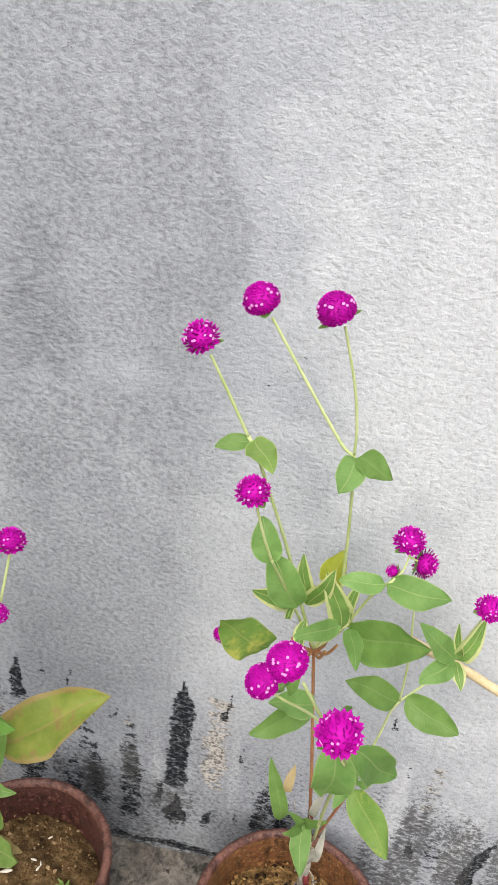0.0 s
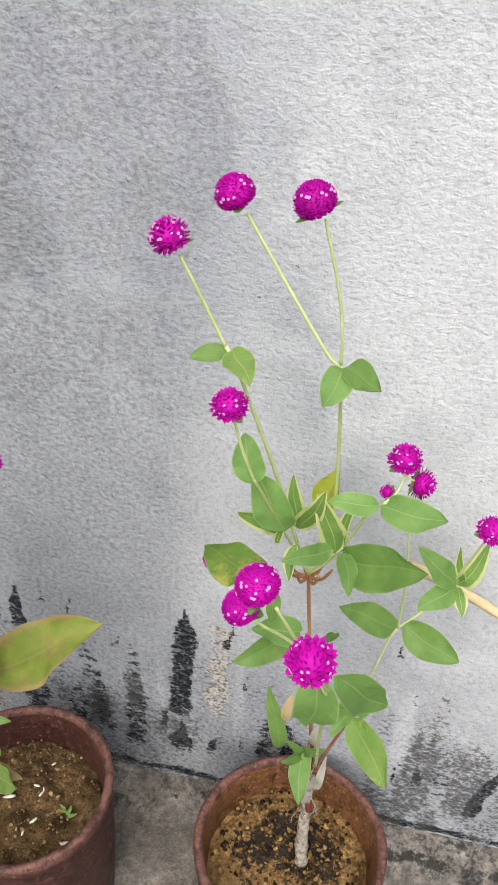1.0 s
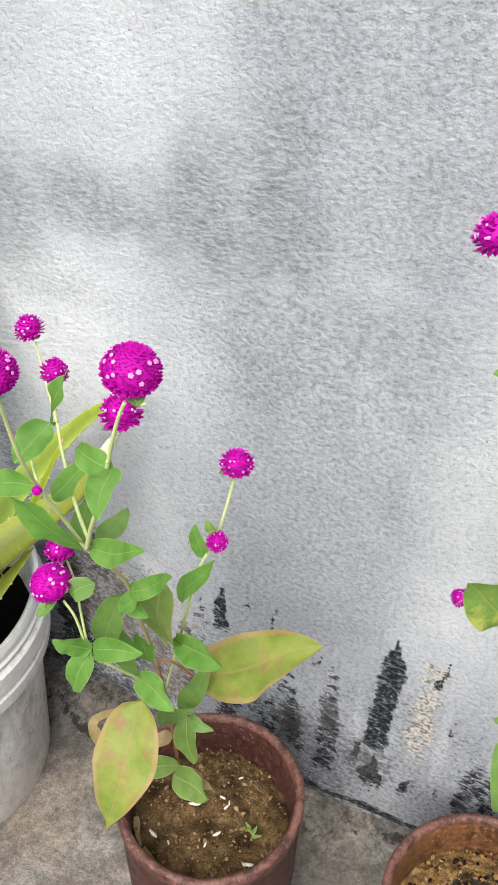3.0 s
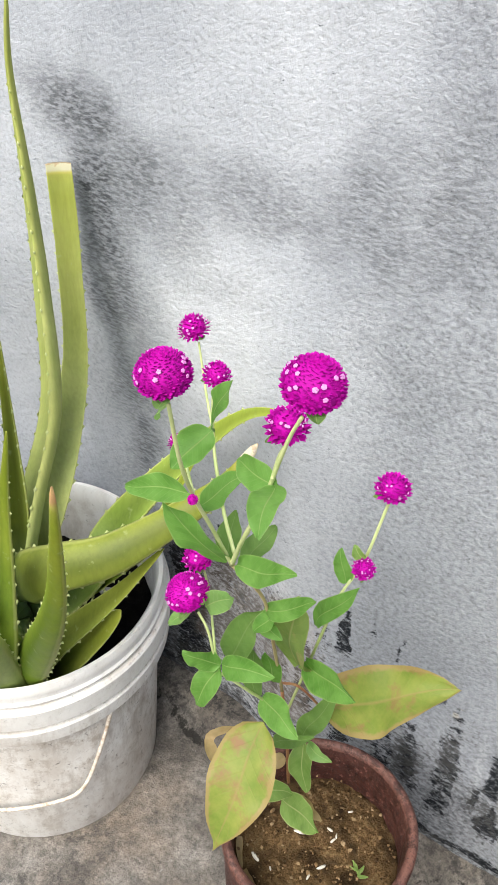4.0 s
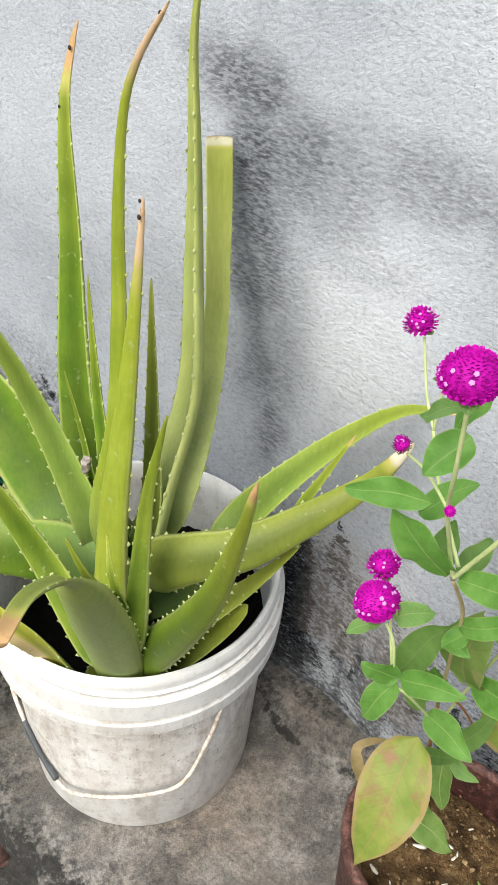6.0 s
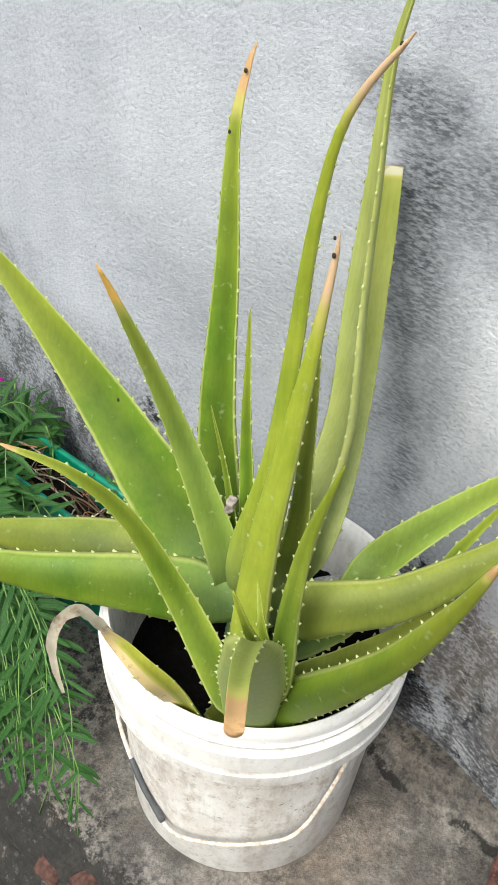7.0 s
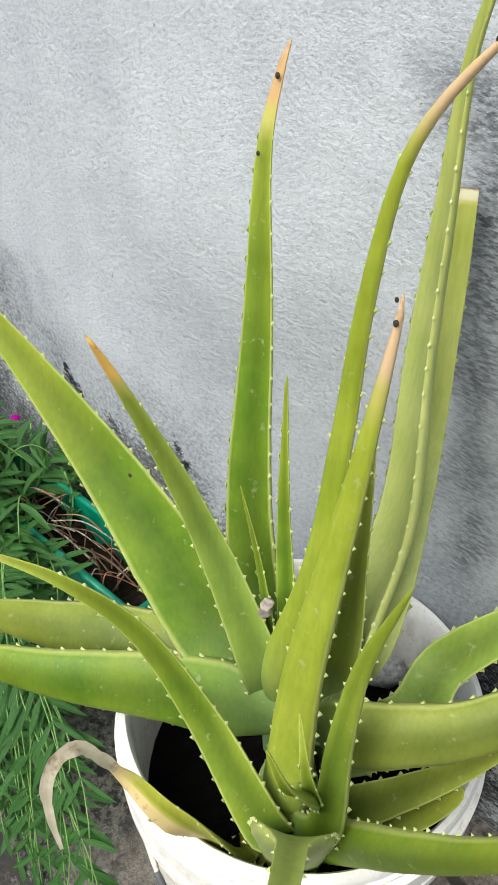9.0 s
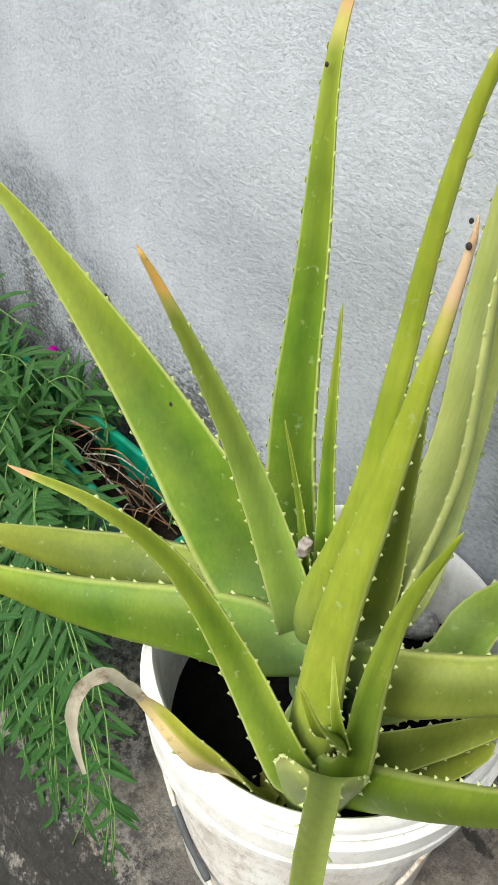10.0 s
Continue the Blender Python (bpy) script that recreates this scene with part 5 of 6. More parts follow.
leaf(gomphrena_left, (-0.341, 0.472, 0.590), (-0.347, 0.470, 0.599), 0.0069, pale_leaf_mat, 0.12)
leaf(gomphrena_left, (-0.367, 0.467, 0.519), (-0.341, 0.450, 0.581), 0.0132, fresh_leaf_mat, 0.12)
leaf(gomphrena_left, (-0.383, 0.430, 0.556), (-0.344, 0.410, 0.604), 0.0115, fresh_leaf_mat, 0.12)
leaf(gomphrena_left, (-0.415, 0.435, 0.480), (-0.385, 0.425, 0.554), 0.0192, dark_leaf_mat, 0.12)
leaf(gomphrena_left, (-0.373, 0.430, 0.562), (-0.385, 0.420, 0.544), 0.0115, fresh_leaf_mat, 0.12)
leaf(gomphrena_left, (-0.401, 0.409, 0.512), (-0.418, 0.392, 0.525), 0.0154, fresh_leaf_mat, 0.12)
leaf(gomphrena_left, (-0.401, 0.409, 0.509), (-0.416, 0.395, 0.470), 0.0161, fresh_leaf_mat, 0.12)
leaf(gomphrena_left, (-0.400, 0.409, 0.513), (-0.362, 0.400, 0.537), 0.0144, fresh_leaf_mat, 0.12)
leaf(gomphrena_left, (-0.399, 0.450, 0.437), (-0.402, 0.440, 0.491), 0.0149, dark_leaf_mat, 0.12)
leaf(gomphrena_left, (-0.392, 0.460, 0.448), (-0.395, 0.450, 0.484), 0.0135, fresh_leaf_mat, 0.12)
leaf(gomphrena_left, (-0.374, 0.470, 0.474), (-0.323, 0.440, 0.501), 0.0220, fresh_leaf_mat, 0.12)
leaf(gomphrena_left, (-0.389, 0.440, 0.454), (-0.350, 0.420, 0.465), 0.0182, fresh_leaf_mat, 0.12)
leaf(gomphrena_left, (-0.382, 0.490, 0.354), (-0.358, 0.480, 0.432), 0.0166, dark_leaf_mat, 0.12)
leaf(gomphrena_left, (-0.391, 0.440, 0.534), (-0.372, 0.430, 0.537), 0.0100, fresh_leaf_mat, 0.12)
leaf(gomphrena_left, (-0.373, 0.340, 0.763), (-0.405, 0.360, 0.734), 0.0067, green_leaf_mat, 0.12)
leaf(gomphrena_left, (-0.413, 0.410, 0.557), (-0.388, 0.400, 0.587), 0.0134, green_leaf_mat, 0.12)
leaf(gomphrena_left, (-0.420, 0.404, 0.555), (-0.437, 0.400, 0.534), 0.0088, green_leaf_mat, 0.12)
leaf(gomphrena_left, (-0.368, 0.500, 0.397), (-0.287, 0.520, 0.460), 0.0449, autumn_leaf_mat, 0.2, 0.09, 0.5)
leaf(gomphrena_left, (-0.393, 0.450, 0.412), (-0.390, 0.370, 0.346), 0.0435, autumn_leaf_mat, 0.3, 0.08, point=1.05)
leaf(gomphrena_left, (-0.379, 0.470, 0.466), (-0.382, 0.450, 0.537), 0.0370, faded_green_mat, 0.15, 0.07)
leaf(gomphrena_left, (-0.386, 0.500, 0.335), (-0.371, 0.480, 0.294), 0.0183, pale_leaf_mat, 0.15)
leaf(gomphrena_left, (-0.420, 0.480, 0.267), (-0.378, 0.460, 0.316), 0.0168, pale_leaf_mat, 0.15)
leaf(gomphrena_left, (-0.399, 0.495, 0.243), (-0.354, 0.470, 0.272), 0.0262, pale_leaf_mat, 0.15)
leaf(gomphrena_left, (-0.402, 0.480, 0.342), (-0.369, 0.470, 0.389), 0.0112, dark_leaf_mat, 0.2)
leaf(gomphrena_left, (-0.376, 0.490, 0.353), (-0.357, 0.480, 0.356), 0.0113, green_leaf_mat, 0.5)
leaf(gomphrena_left, (-0.388, 0.500, 0.255), (-0.363, 0.490, 0.243), 0.0168, dry_leaf_mat, 0.4)
leaf(gomphrena_left, (-0.402, 0.500, 0.298), (-0.411, 0.480, 0.303), 0.0111, dry_leaf_mat, .4)
leaf(gomphrena_left, (-0.419, 0.410, 0.568), (-0.408, 0.400, 0.572), 0.0078, dark_leaf_mat, 0.12)
ribbon(gomphrena_left, [(-0.418, 0.435, 0.342), (-0.425, 0.430, 0.369), (-0.428, 0.430, 0.386), (-0.425, 0.440, 0.386), (-0.418, 0.455, 0.378)], 0.0091)

for k, (a0, a1, w) in enumerate(((-150, -128, 0.006), (-124, -98, 0.008), (-96, -80, 0.005), (-70, -58, 0.005))):
    arc = [(POT_L[0] + 0.070 * math.cos(radians(a)), POT_L[1] + 0.070 * math.sin(radians(a)), 0.190 + 0.003 * math.sin(a)) for a in (a0, (a0 + a1) / 2, a1)]
    litter = thing("dry_straw", arc[0], "curled cream-coloured dry leaf scrap lying on soil", "leaf litter", "dry leaf scraps")
    ribbon(litter, arc, w)

# ---- bucket ----
BUCKET = (-0.750, 0.521)


def build_bucket():
    b = thing("bucket", (*BUCKET, 0.0), "dirty white plastic paint bucket with a wire handle, on the ledge", "bucket")
    b.rotation_euler = (radians(1.0), radians(1.3), 0)
    bpy.context.view_layer.update()
    h, r0, r1 = 0.303, 0.128, 0.1435
    def wall(z):
        return r0 + (r1 - r0) * z / h
    prof = [(0, 0.006), (r0 - 0.012, 0.006), (r0 - 0.010, 0), (r0 - 0.002, 0), (r0, 0.003), (wall(0.12), 0.12), (wall(0.230), 0.230)]
    # stacked flanges below the lip
    prof[-1] = (wall(0.219), 0.219)
    prof += [(r1 + 0.0040, 0.2195), (r1 + 0.0085, 0.2215), (r1 + 0.0098, 0.2385), (r1 + 0.0082, 0.2408), (r1 + 0.0012, 0.2425), (r1 + 0.0012, 0.2455)]
    prof += [(r1 + 0.0085, 0.2468), (r1 + 0.0104, 0.2490), (r1 + 0.0112, 0.2725), (r1 + 0.0092, 0.2748), (r1 + 0.0022, 0.2758), (r1 + 0.0022, 0.2785)]
    prof += [(r1 + 0.0070, 0.2798), (r1 + 0.0076, 0.2830), (r1 + 0.0052, 0.2852), (r1 + 0.0048, 0.2905), (r1 + 0.0066, 0.2925), (r1 + 0.0068, 0.2985), (r1 + 0.0048, h), (r1 + 0.0008, h), (r1 - 0.0015, 0.300)]
    prof += [(wall(0.28) - 0.003, 0.28), (wall(0.1) - 0.003, 0.1), (r0 - 0.003, 0.010), (0, 0.010)]
    me = mesh_object("body", lathe(prof, 160, 0.004), bucket_mat)
    me.set_sharp_from_angle(angle=radians(32))
    zs = np.array([v.co.z for v in me.vertices])
    point_values(me, "grime", np.clip(0.20 + 0.60 * (1 - soft(zs, 0.20, 0.235)) * soft(zs, -0.1, 0.1) + 0.8 * np.exp(-((zs - 0.2440) / 0.004) ** 2) + 0.55 * np.exp(-((zs - 0.277) / 0.003) ** 2) + 0.6 * np.exp(-((zs - 0.217) / 0.005) ** 2), 0, 1))
    body = new("body", me)
    body.parent = b
    # bail: two ears, a drooping wire over the front and a grip
    def rim(a, z, out):
        return Vector((math.cos(a) * (wall(z) + out), math.sin(a) * (wall(z) + out), z))
    a0, a1 = radians(-10), radians(-190)
    ear_r, ear_l = rim(a0, 0.228, 0.004), rim(a1, 0.226, 0.004)
    pts = []
    for a, z, out in ((-10, 0.226, 0.008), (-17, 0.172, 0.010), (-26, 0.112, 0.010), (-36, 0.098, 0.010), (-57, 0.090, 0.010), (-77, 0.071, 0.010), (-87, 0.068, 0.006), (-99, 0.090, 0.004), (-111, 0.112, 0.004), (-130, 0.150, 0.007), (-160, 0.195, 0.012), (-190, 0.222, 0.008)):
        pts.append(rim(radians(a), z, out))
    part("handle_wire", tube(pts, 0.0022, 70, 8, 1.0, 0.25), wire_mat, None, "white-coated wire handle with worn paint").parent = b
    grip = tube(pts[6:9], 0.0034, 16, 10, 1.0, 0.3)
    part("handle_grip", grip, grip_mat, None, "dark grey plastic grip").parent = b
    for e, a in ((ear_r, a0), (ear_l, a1)):
        hook = tube([e + Vector((0, 0, 0.012)), e + Vector((math.cos(a), math.sin(a), 0)) * 0.004 + Vector((0, 0, 0.004)), e + Vector((0, 0, -0.010))], 0.0034, 12, 8, 0.8, 0.3)
        part("handle_hook", hook, rust_mat, None, "rusty hook end").parent = b
        boss = tube([e - Vector((math.cos(a), math.sin(a), 0)) * 0.012, e + Vector((math.cos(a), math.sin(a), 0)) * 0.002], 0.009, 6, 14)
        part("handle_ear", boss, bucket_mat, None).parent = b
    return b


build_bucket()
bs = soil_disc("bucket_soil", (*BUCKET, 0.200), 0.136, 0.010, shaded_soil_mat, "dark soil inside a white bucket, its shade put into the colour", 15)
bs.rotation_euler, bs.scale = (radians(14), 0, 0), (1, 1.02, 1)

# ---- aloe ----
aloe = thing("aloe_plant", (*BUCKET, 0.27), "large green aloe vera with toothed fleshy leaves in a white bucket", "potted plant")
FACES = {"over": (0.05, -0.95, 0.30), "back": (0.1, -0.9, 0.35), "front": (-0.1, 0.95, -0.25), "left": (0.45, -0.75, 0.5), "up": (0.0, -0.78, 0.58), "stub": (0.35, -0.85, 0.4), "yellow": (0.25, -0.75, 0.6), "ribbon": (0.5, -0.7, 0.3), "small": (0.2, -0.8, 0.3), "leftward": (-0.55, -0.80, 0.15), "rightward": (0.68, -0.70, 0.15)}


def aloe_leaf(points, width, facing, material, dry_tip, cut, toothed=True, thin=1.0, faded_side=False, slim=False, blunt=False, across=None, convex=False):
    """A fleshy leaf: crescent section, widest low down, tapering to a point or cut off square."""
    n, ring = 44, 18
    pts = curve_points(points, n)
    face = Vector(FACES[facing])
    bm = bmesh.new()
    la, lc, ld = (bm.verts.layers.float.new(k) for k in ("along", "across", "dry"))
    total = sum((b - a).length for a, b in zip(pts, pts[1:]))
    rings, edges = [], []
    k0 = len(aloe.children)
    for i, p in enumerate(pts):
        u = i / (n - 1)
        tan = (pts[min(i + 1, n - 1)] - pts[max(i - 1, 0)]).normalized()
        side = face.cross(tan).normalized() if across is None else (Vector(across) - tan * tan.dot(Vector(across))).normalized()
        up = tan.cross(side)
        w = (0.50 + 0.50 * soft(np.float64(u), 0.0, 0.24)) * (1 - 0.87 * max(0.0, (u - 0.2) / 0.8) ** (0.85 if slim else 1.15)) if convex or slim else 1.14 * (0.72 + 0.28 * soft(np.float64(u), 0.0, 0.12)) * (1 - 0.93 * max(0.0, (u - 0.10) / 0.90) ** 1.05) if not cut else (0.55 + 0.45 * float(soft(np.float64(u), 0.0, 0.22))) * (1.0 - cut * float(soft(np.float64(u), 0.30, 0.68)))
        if facing == "stub":
            w = float(np.interp(u, (0, 0.20, 0.45, 0.68, 0.74, 1), (0.50, 0.85, 1.0, 0.68, 0.27, 0.17)))
        if faded_side:
            w = 0.16 + 0.84 * math.sin(math.pi * (0.12 + 0.87 * u)) ** 0.85
        if blunt:
            w = (0.7 + 0.3 * float(soft(np.float64(u), 0.0, 0.3))) * (1 - 0.72 * u**2.4)
        if not cut and u > 0.96:
            w *= math.sqrt(max(0.02, 1 - ((u - 0.96) / 0.041) ** 2))
        half = 0.5 * width * max(float(w), 0.02)
        half *= 1 + 0.03 * noise.noise(p * 60)
        thick = (min(0.36 * half, 0.0075) + 0.0008) * thin
        row = []
        for k in range(ring):
            a = 2 * math.pi * k / ring
            c, s = math.cos(a), math.sin(a)
            # lower side rounded, upper side slightly hollow
            z = -thick * abs(s) ** 0.8 * 1.3 if s < 0 else thick * (0.28 * s - 0.30 * s * s)
            z += 0.20 * half * c * c
            if convex:
                z = thick * (1.05 * abs(s) ** 0.8 if s > 0 else 0.25 * s) - 0.13 * half * c * c
            v = bm.verts.new(p + side * half * c + up * z)
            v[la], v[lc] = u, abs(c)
            v[ld] = max(0.0, (u - (1 - dry_tip)) / dry_tip) if dry_tip > 0 else 0.0
            if faded_side:
                v[ld] = max(v[ld], 0.75 * float(soft(np.float64(c), 0.05, 0.45)) * float(soft(np.float64(u), 0.25, 0.5)))
            row.append(v)
        rings.append(row)
        edges.append((p, side, up, half, tan))
    for a, b in zip(rings, rings[1:]):
        for k in range(ring):
            bm.faces.new((a[k], a[(k + 1) % ring], b[(k + 1) % ring], b[k]))
    bm.faces.new(rings[0][::-1])
    bm.faces.new(rings[-1])
    bmesh.ops.recalc_face_normals(bm, faces=bm.faces)
    ob = part("leaf", bm, material, aloe)
    if not toothed:
        return ob
    # marginal teeth
    tb = bmesh.new()
    step = 0.0180
    count = int(total * 0.93 / step)
    rng = random.Random(k0)
    for sgn in (-1, 1):
        for j in range(3, count):
            u = (j * step + rng.uniform(-0.002, 0.002)) / total
            if dry_tip and u > 1 - dry_tip * 0.8:
                continue
            f = u * (n - 1)
            i = min(int(f), n - 2)
            p, side, up, half, tan = edges[i]
            q = p.lerp(pts[i + 1], f - i) + side * half * sgn * 0.985 + up * (-0.13 if convex else 0.20) * half
            big = 0.0034 * (1 - 0.45 * u) * rng.uniform(0.75, 1.2)
            tip = q + side * sgn * big * 0.85 + tan * big * 0.55
            ringv = [tb.verts.new(q + tan * big * 0.95 * math.cos(t) + up * big * 0.50 * math.sin(t)) for t in (0, 1.57, 3.14, 4.71)]
            tv = tb.verts.new(tip)
            for k in range(4):
                tb.faces.new((ringv[k], ringv[(k + 1) % 4], tv))
    teeth = part("teeth", tb, tooth_mat, ob, "pale marginal teeth")
    tagged(teeth, kind="stuff")
    return ob


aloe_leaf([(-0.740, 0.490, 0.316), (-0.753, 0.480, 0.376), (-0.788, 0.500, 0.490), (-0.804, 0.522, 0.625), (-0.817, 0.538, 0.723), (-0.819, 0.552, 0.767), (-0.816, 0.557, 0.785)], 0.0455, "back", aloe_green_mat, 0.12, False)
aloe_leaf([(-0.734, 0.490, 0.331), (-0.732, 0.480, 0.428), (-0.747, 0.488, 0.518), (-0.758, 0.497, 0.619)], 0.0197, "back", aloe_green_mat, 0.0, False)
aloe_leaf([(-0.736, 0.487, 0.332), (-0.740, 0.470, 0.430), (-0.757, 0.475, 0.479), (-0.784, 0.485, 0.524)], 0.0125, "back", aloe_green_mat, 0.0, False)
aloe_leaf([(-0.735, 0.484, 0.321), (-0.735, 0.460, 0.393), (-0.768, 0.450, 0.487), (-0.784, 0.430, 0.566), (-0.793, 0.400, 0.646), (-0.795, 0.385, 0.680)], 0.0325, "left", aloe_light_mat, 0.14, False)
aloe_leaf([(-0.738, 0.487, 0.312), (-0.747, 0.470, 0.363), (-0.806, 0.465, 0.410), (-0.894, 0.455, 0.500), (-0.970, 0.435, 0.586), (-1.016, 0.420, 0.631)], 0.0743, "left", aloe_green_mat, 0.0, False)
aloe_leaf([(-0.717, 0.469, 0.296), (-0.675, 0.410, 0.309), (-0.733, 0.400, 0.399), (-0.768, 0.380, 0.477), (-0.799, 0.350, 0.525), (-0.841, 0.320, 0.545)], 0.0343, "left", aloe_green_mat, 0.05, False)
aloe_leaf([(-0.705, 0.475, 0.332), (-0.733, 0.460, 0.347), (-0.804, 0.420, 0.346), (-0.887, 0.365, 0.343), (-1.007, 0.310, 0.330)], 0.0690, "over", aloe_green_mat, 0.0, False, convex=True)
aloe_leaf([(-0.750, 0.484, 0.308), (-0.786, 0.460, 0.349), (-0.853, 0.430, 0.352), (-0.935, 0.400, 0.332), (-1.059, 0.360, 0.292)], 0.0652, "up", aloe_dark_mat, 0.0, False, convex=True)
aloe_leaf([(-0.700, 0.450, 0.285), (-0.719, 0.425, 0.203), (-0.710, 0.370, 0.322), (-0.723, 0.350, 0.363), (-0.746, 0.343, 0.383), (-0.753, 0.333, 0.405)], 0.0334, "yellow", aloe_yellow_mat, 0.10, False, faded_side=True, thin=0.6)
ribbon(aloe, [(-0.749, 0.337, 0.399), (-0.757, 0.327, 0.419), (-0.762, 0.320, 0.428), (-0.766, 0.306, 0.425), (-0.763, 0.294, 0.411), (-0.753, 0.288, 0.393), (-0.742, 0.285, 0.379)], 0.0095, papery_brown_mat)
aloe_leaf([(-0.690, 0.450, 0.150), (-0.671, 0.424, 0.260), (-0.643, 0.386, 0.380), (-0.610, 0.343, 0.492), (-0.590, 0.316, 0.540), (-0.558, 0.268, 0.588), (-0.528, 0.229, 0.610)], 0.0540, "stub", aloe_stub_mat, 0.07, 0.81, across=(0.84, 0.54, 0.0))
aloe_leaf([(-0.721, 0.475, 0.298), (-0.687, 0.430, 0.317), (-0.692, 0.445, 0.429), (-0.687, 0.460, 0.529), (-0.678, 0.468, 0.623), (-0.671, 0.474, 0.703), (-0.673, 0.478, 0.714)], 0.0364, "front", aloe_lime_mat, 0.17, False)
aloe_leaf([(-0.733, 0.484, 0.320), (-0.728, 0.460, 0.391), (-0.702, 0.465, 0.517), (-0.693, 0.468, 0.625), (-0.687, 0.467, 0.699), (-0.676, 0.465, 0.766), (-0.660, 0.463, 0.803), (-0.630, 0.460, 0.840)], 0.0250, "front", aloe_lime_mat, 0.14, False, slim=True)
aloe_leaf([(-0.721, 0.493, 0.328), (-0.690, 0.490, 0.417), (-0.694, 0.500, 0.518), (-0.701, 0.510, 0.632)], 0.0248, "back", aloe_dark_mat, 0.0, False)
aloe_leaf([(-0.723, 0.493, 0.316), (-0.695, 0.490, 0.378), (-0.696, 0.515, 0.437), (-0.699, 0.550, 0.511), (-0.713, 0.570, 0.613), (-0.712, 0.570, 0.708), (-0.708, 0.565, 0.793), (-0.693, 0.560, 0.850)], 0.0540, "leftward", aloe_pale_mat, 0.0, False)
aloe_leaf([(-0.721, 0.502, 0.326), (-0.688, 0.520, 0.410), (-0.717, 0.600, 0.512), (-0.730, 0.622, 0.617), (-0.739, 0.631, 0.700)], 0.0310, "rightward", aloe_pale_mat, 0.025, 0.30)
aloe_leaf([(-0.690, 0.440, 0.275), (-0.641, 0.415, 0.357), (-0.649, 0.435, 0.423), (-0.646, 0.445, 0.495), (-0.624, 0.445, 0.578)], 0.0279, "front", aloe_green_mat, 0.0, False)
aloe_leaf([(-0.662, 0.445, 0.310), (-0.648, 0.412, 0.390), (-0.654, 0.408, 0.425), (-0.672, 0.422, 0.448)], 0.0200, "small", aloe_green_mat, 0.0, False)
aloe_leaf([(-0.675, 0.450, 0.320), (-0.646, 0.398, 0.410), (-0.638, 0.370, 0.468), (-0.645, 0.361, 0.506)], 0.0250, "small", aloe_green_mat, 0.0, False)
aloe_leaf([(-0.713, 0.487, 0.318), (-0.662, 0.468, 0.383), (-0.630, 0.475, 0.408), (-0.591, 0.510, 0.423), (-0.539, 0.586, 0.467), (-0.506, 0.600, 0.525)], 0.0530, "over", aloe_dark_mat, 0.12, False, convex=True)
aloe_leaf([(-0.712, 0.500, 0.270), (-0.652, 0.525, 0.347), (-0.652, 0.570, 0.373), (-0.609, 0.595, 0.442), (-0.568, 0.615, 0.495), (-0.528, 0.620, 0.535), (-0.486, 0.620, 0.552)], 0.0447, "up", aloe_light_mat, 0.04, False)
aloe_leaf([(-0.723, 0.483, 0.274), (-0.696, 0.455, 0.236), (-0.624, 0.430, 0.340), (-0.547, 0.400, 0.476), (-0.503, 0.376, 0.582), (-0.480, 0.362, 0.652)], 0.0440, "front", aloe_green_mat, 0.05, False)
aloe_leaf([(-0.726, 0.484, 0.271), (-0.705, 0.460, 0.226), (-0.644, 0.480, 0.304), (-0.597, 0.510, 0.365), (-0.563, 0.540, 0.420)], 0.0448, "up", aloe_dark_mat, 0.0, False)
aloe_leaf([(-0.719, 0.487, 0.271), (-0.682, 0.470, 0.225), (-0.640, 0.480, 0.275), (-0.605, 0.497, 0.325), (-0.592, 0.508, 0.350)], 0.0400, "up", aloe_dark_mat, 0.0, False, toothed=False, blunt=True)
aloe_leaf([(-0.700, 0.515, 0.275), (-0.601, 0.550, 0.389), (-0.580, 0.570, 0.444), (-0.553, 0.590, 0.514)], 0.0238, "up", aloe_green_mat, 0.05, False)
# the crown from which the leaves rise
part("crown", tube([(-0.738, 0.500, 0.255), (-0.738, 0.495, 0.275), (-0.737, 0.492, 0.292)], 0.024, 14, 14, 0.7, 0.3), aloe_blue_mat, aloe, "short pale leaf-wrapped crown")

# ---- stick behind the right plant ----
st = thing("bamboo_stick", (0.40, 0.63, 0.04), "thin dry bamboo stick leaning behind the plant", "stick")
part("shaft", tube([(-0.048, 0.598, 0.516), (0.035, 0.612, 0.465), (0.30, 0.625, 0.30), (0.74, 0.630, 0.028)], 0.0042, 40, 10, 1.1, 0.15), bamboo_mat, st)

# ---- green trough with feathery plants, beyond the bucket ----


def box(bm, lo, hi):
    m = Matrix.Translation([(a + b) / 2 for a, b in zip(lo, hi)]) @ Matrix.Diagonal([b - a for a, b in zip(lo, hi)] + [1])
    bmesh.ops.create_cube(bm, size=1, matrix=m)


TX0, TX1, TY0, TY1, TZ = -1.75, -0.985, 0.530, 0.605, 0.190
trough = thing("planter_trough", (-1.37, 0.567, 0.0), "green plastic planter trough half full of dark soil", "planter")
for name, lo, hi in (
    ("end_panel", (TX0, TY0, 0.0), (TX0 + 0.004, TY1, TZ)),
    ("end_panel", (TX1 - 0.004, TY0, 0.0), (TX1, TY1, TZ)),
    ("long_panel", (TX0 + 0.004, TY0, 0.0), (TX1 - 0.004, TY0 + 0.004, TZ)),
    ("long_panel", (TX0 + 0.004, TY1 - 0.004, 0.0), (TX1 - 0.004, TY1, TZ)),
):
    bm = bmesh.new()
    box(bm, lo, hi)
    bmesh.ops.subdivide_edges(bm, edges=[e for e in bm.edges if e.calc_length() > 0.1], cuts=6, use_grid_fill=True)
    part(name, bm, green_plastic_mat, trough, smooth=False)
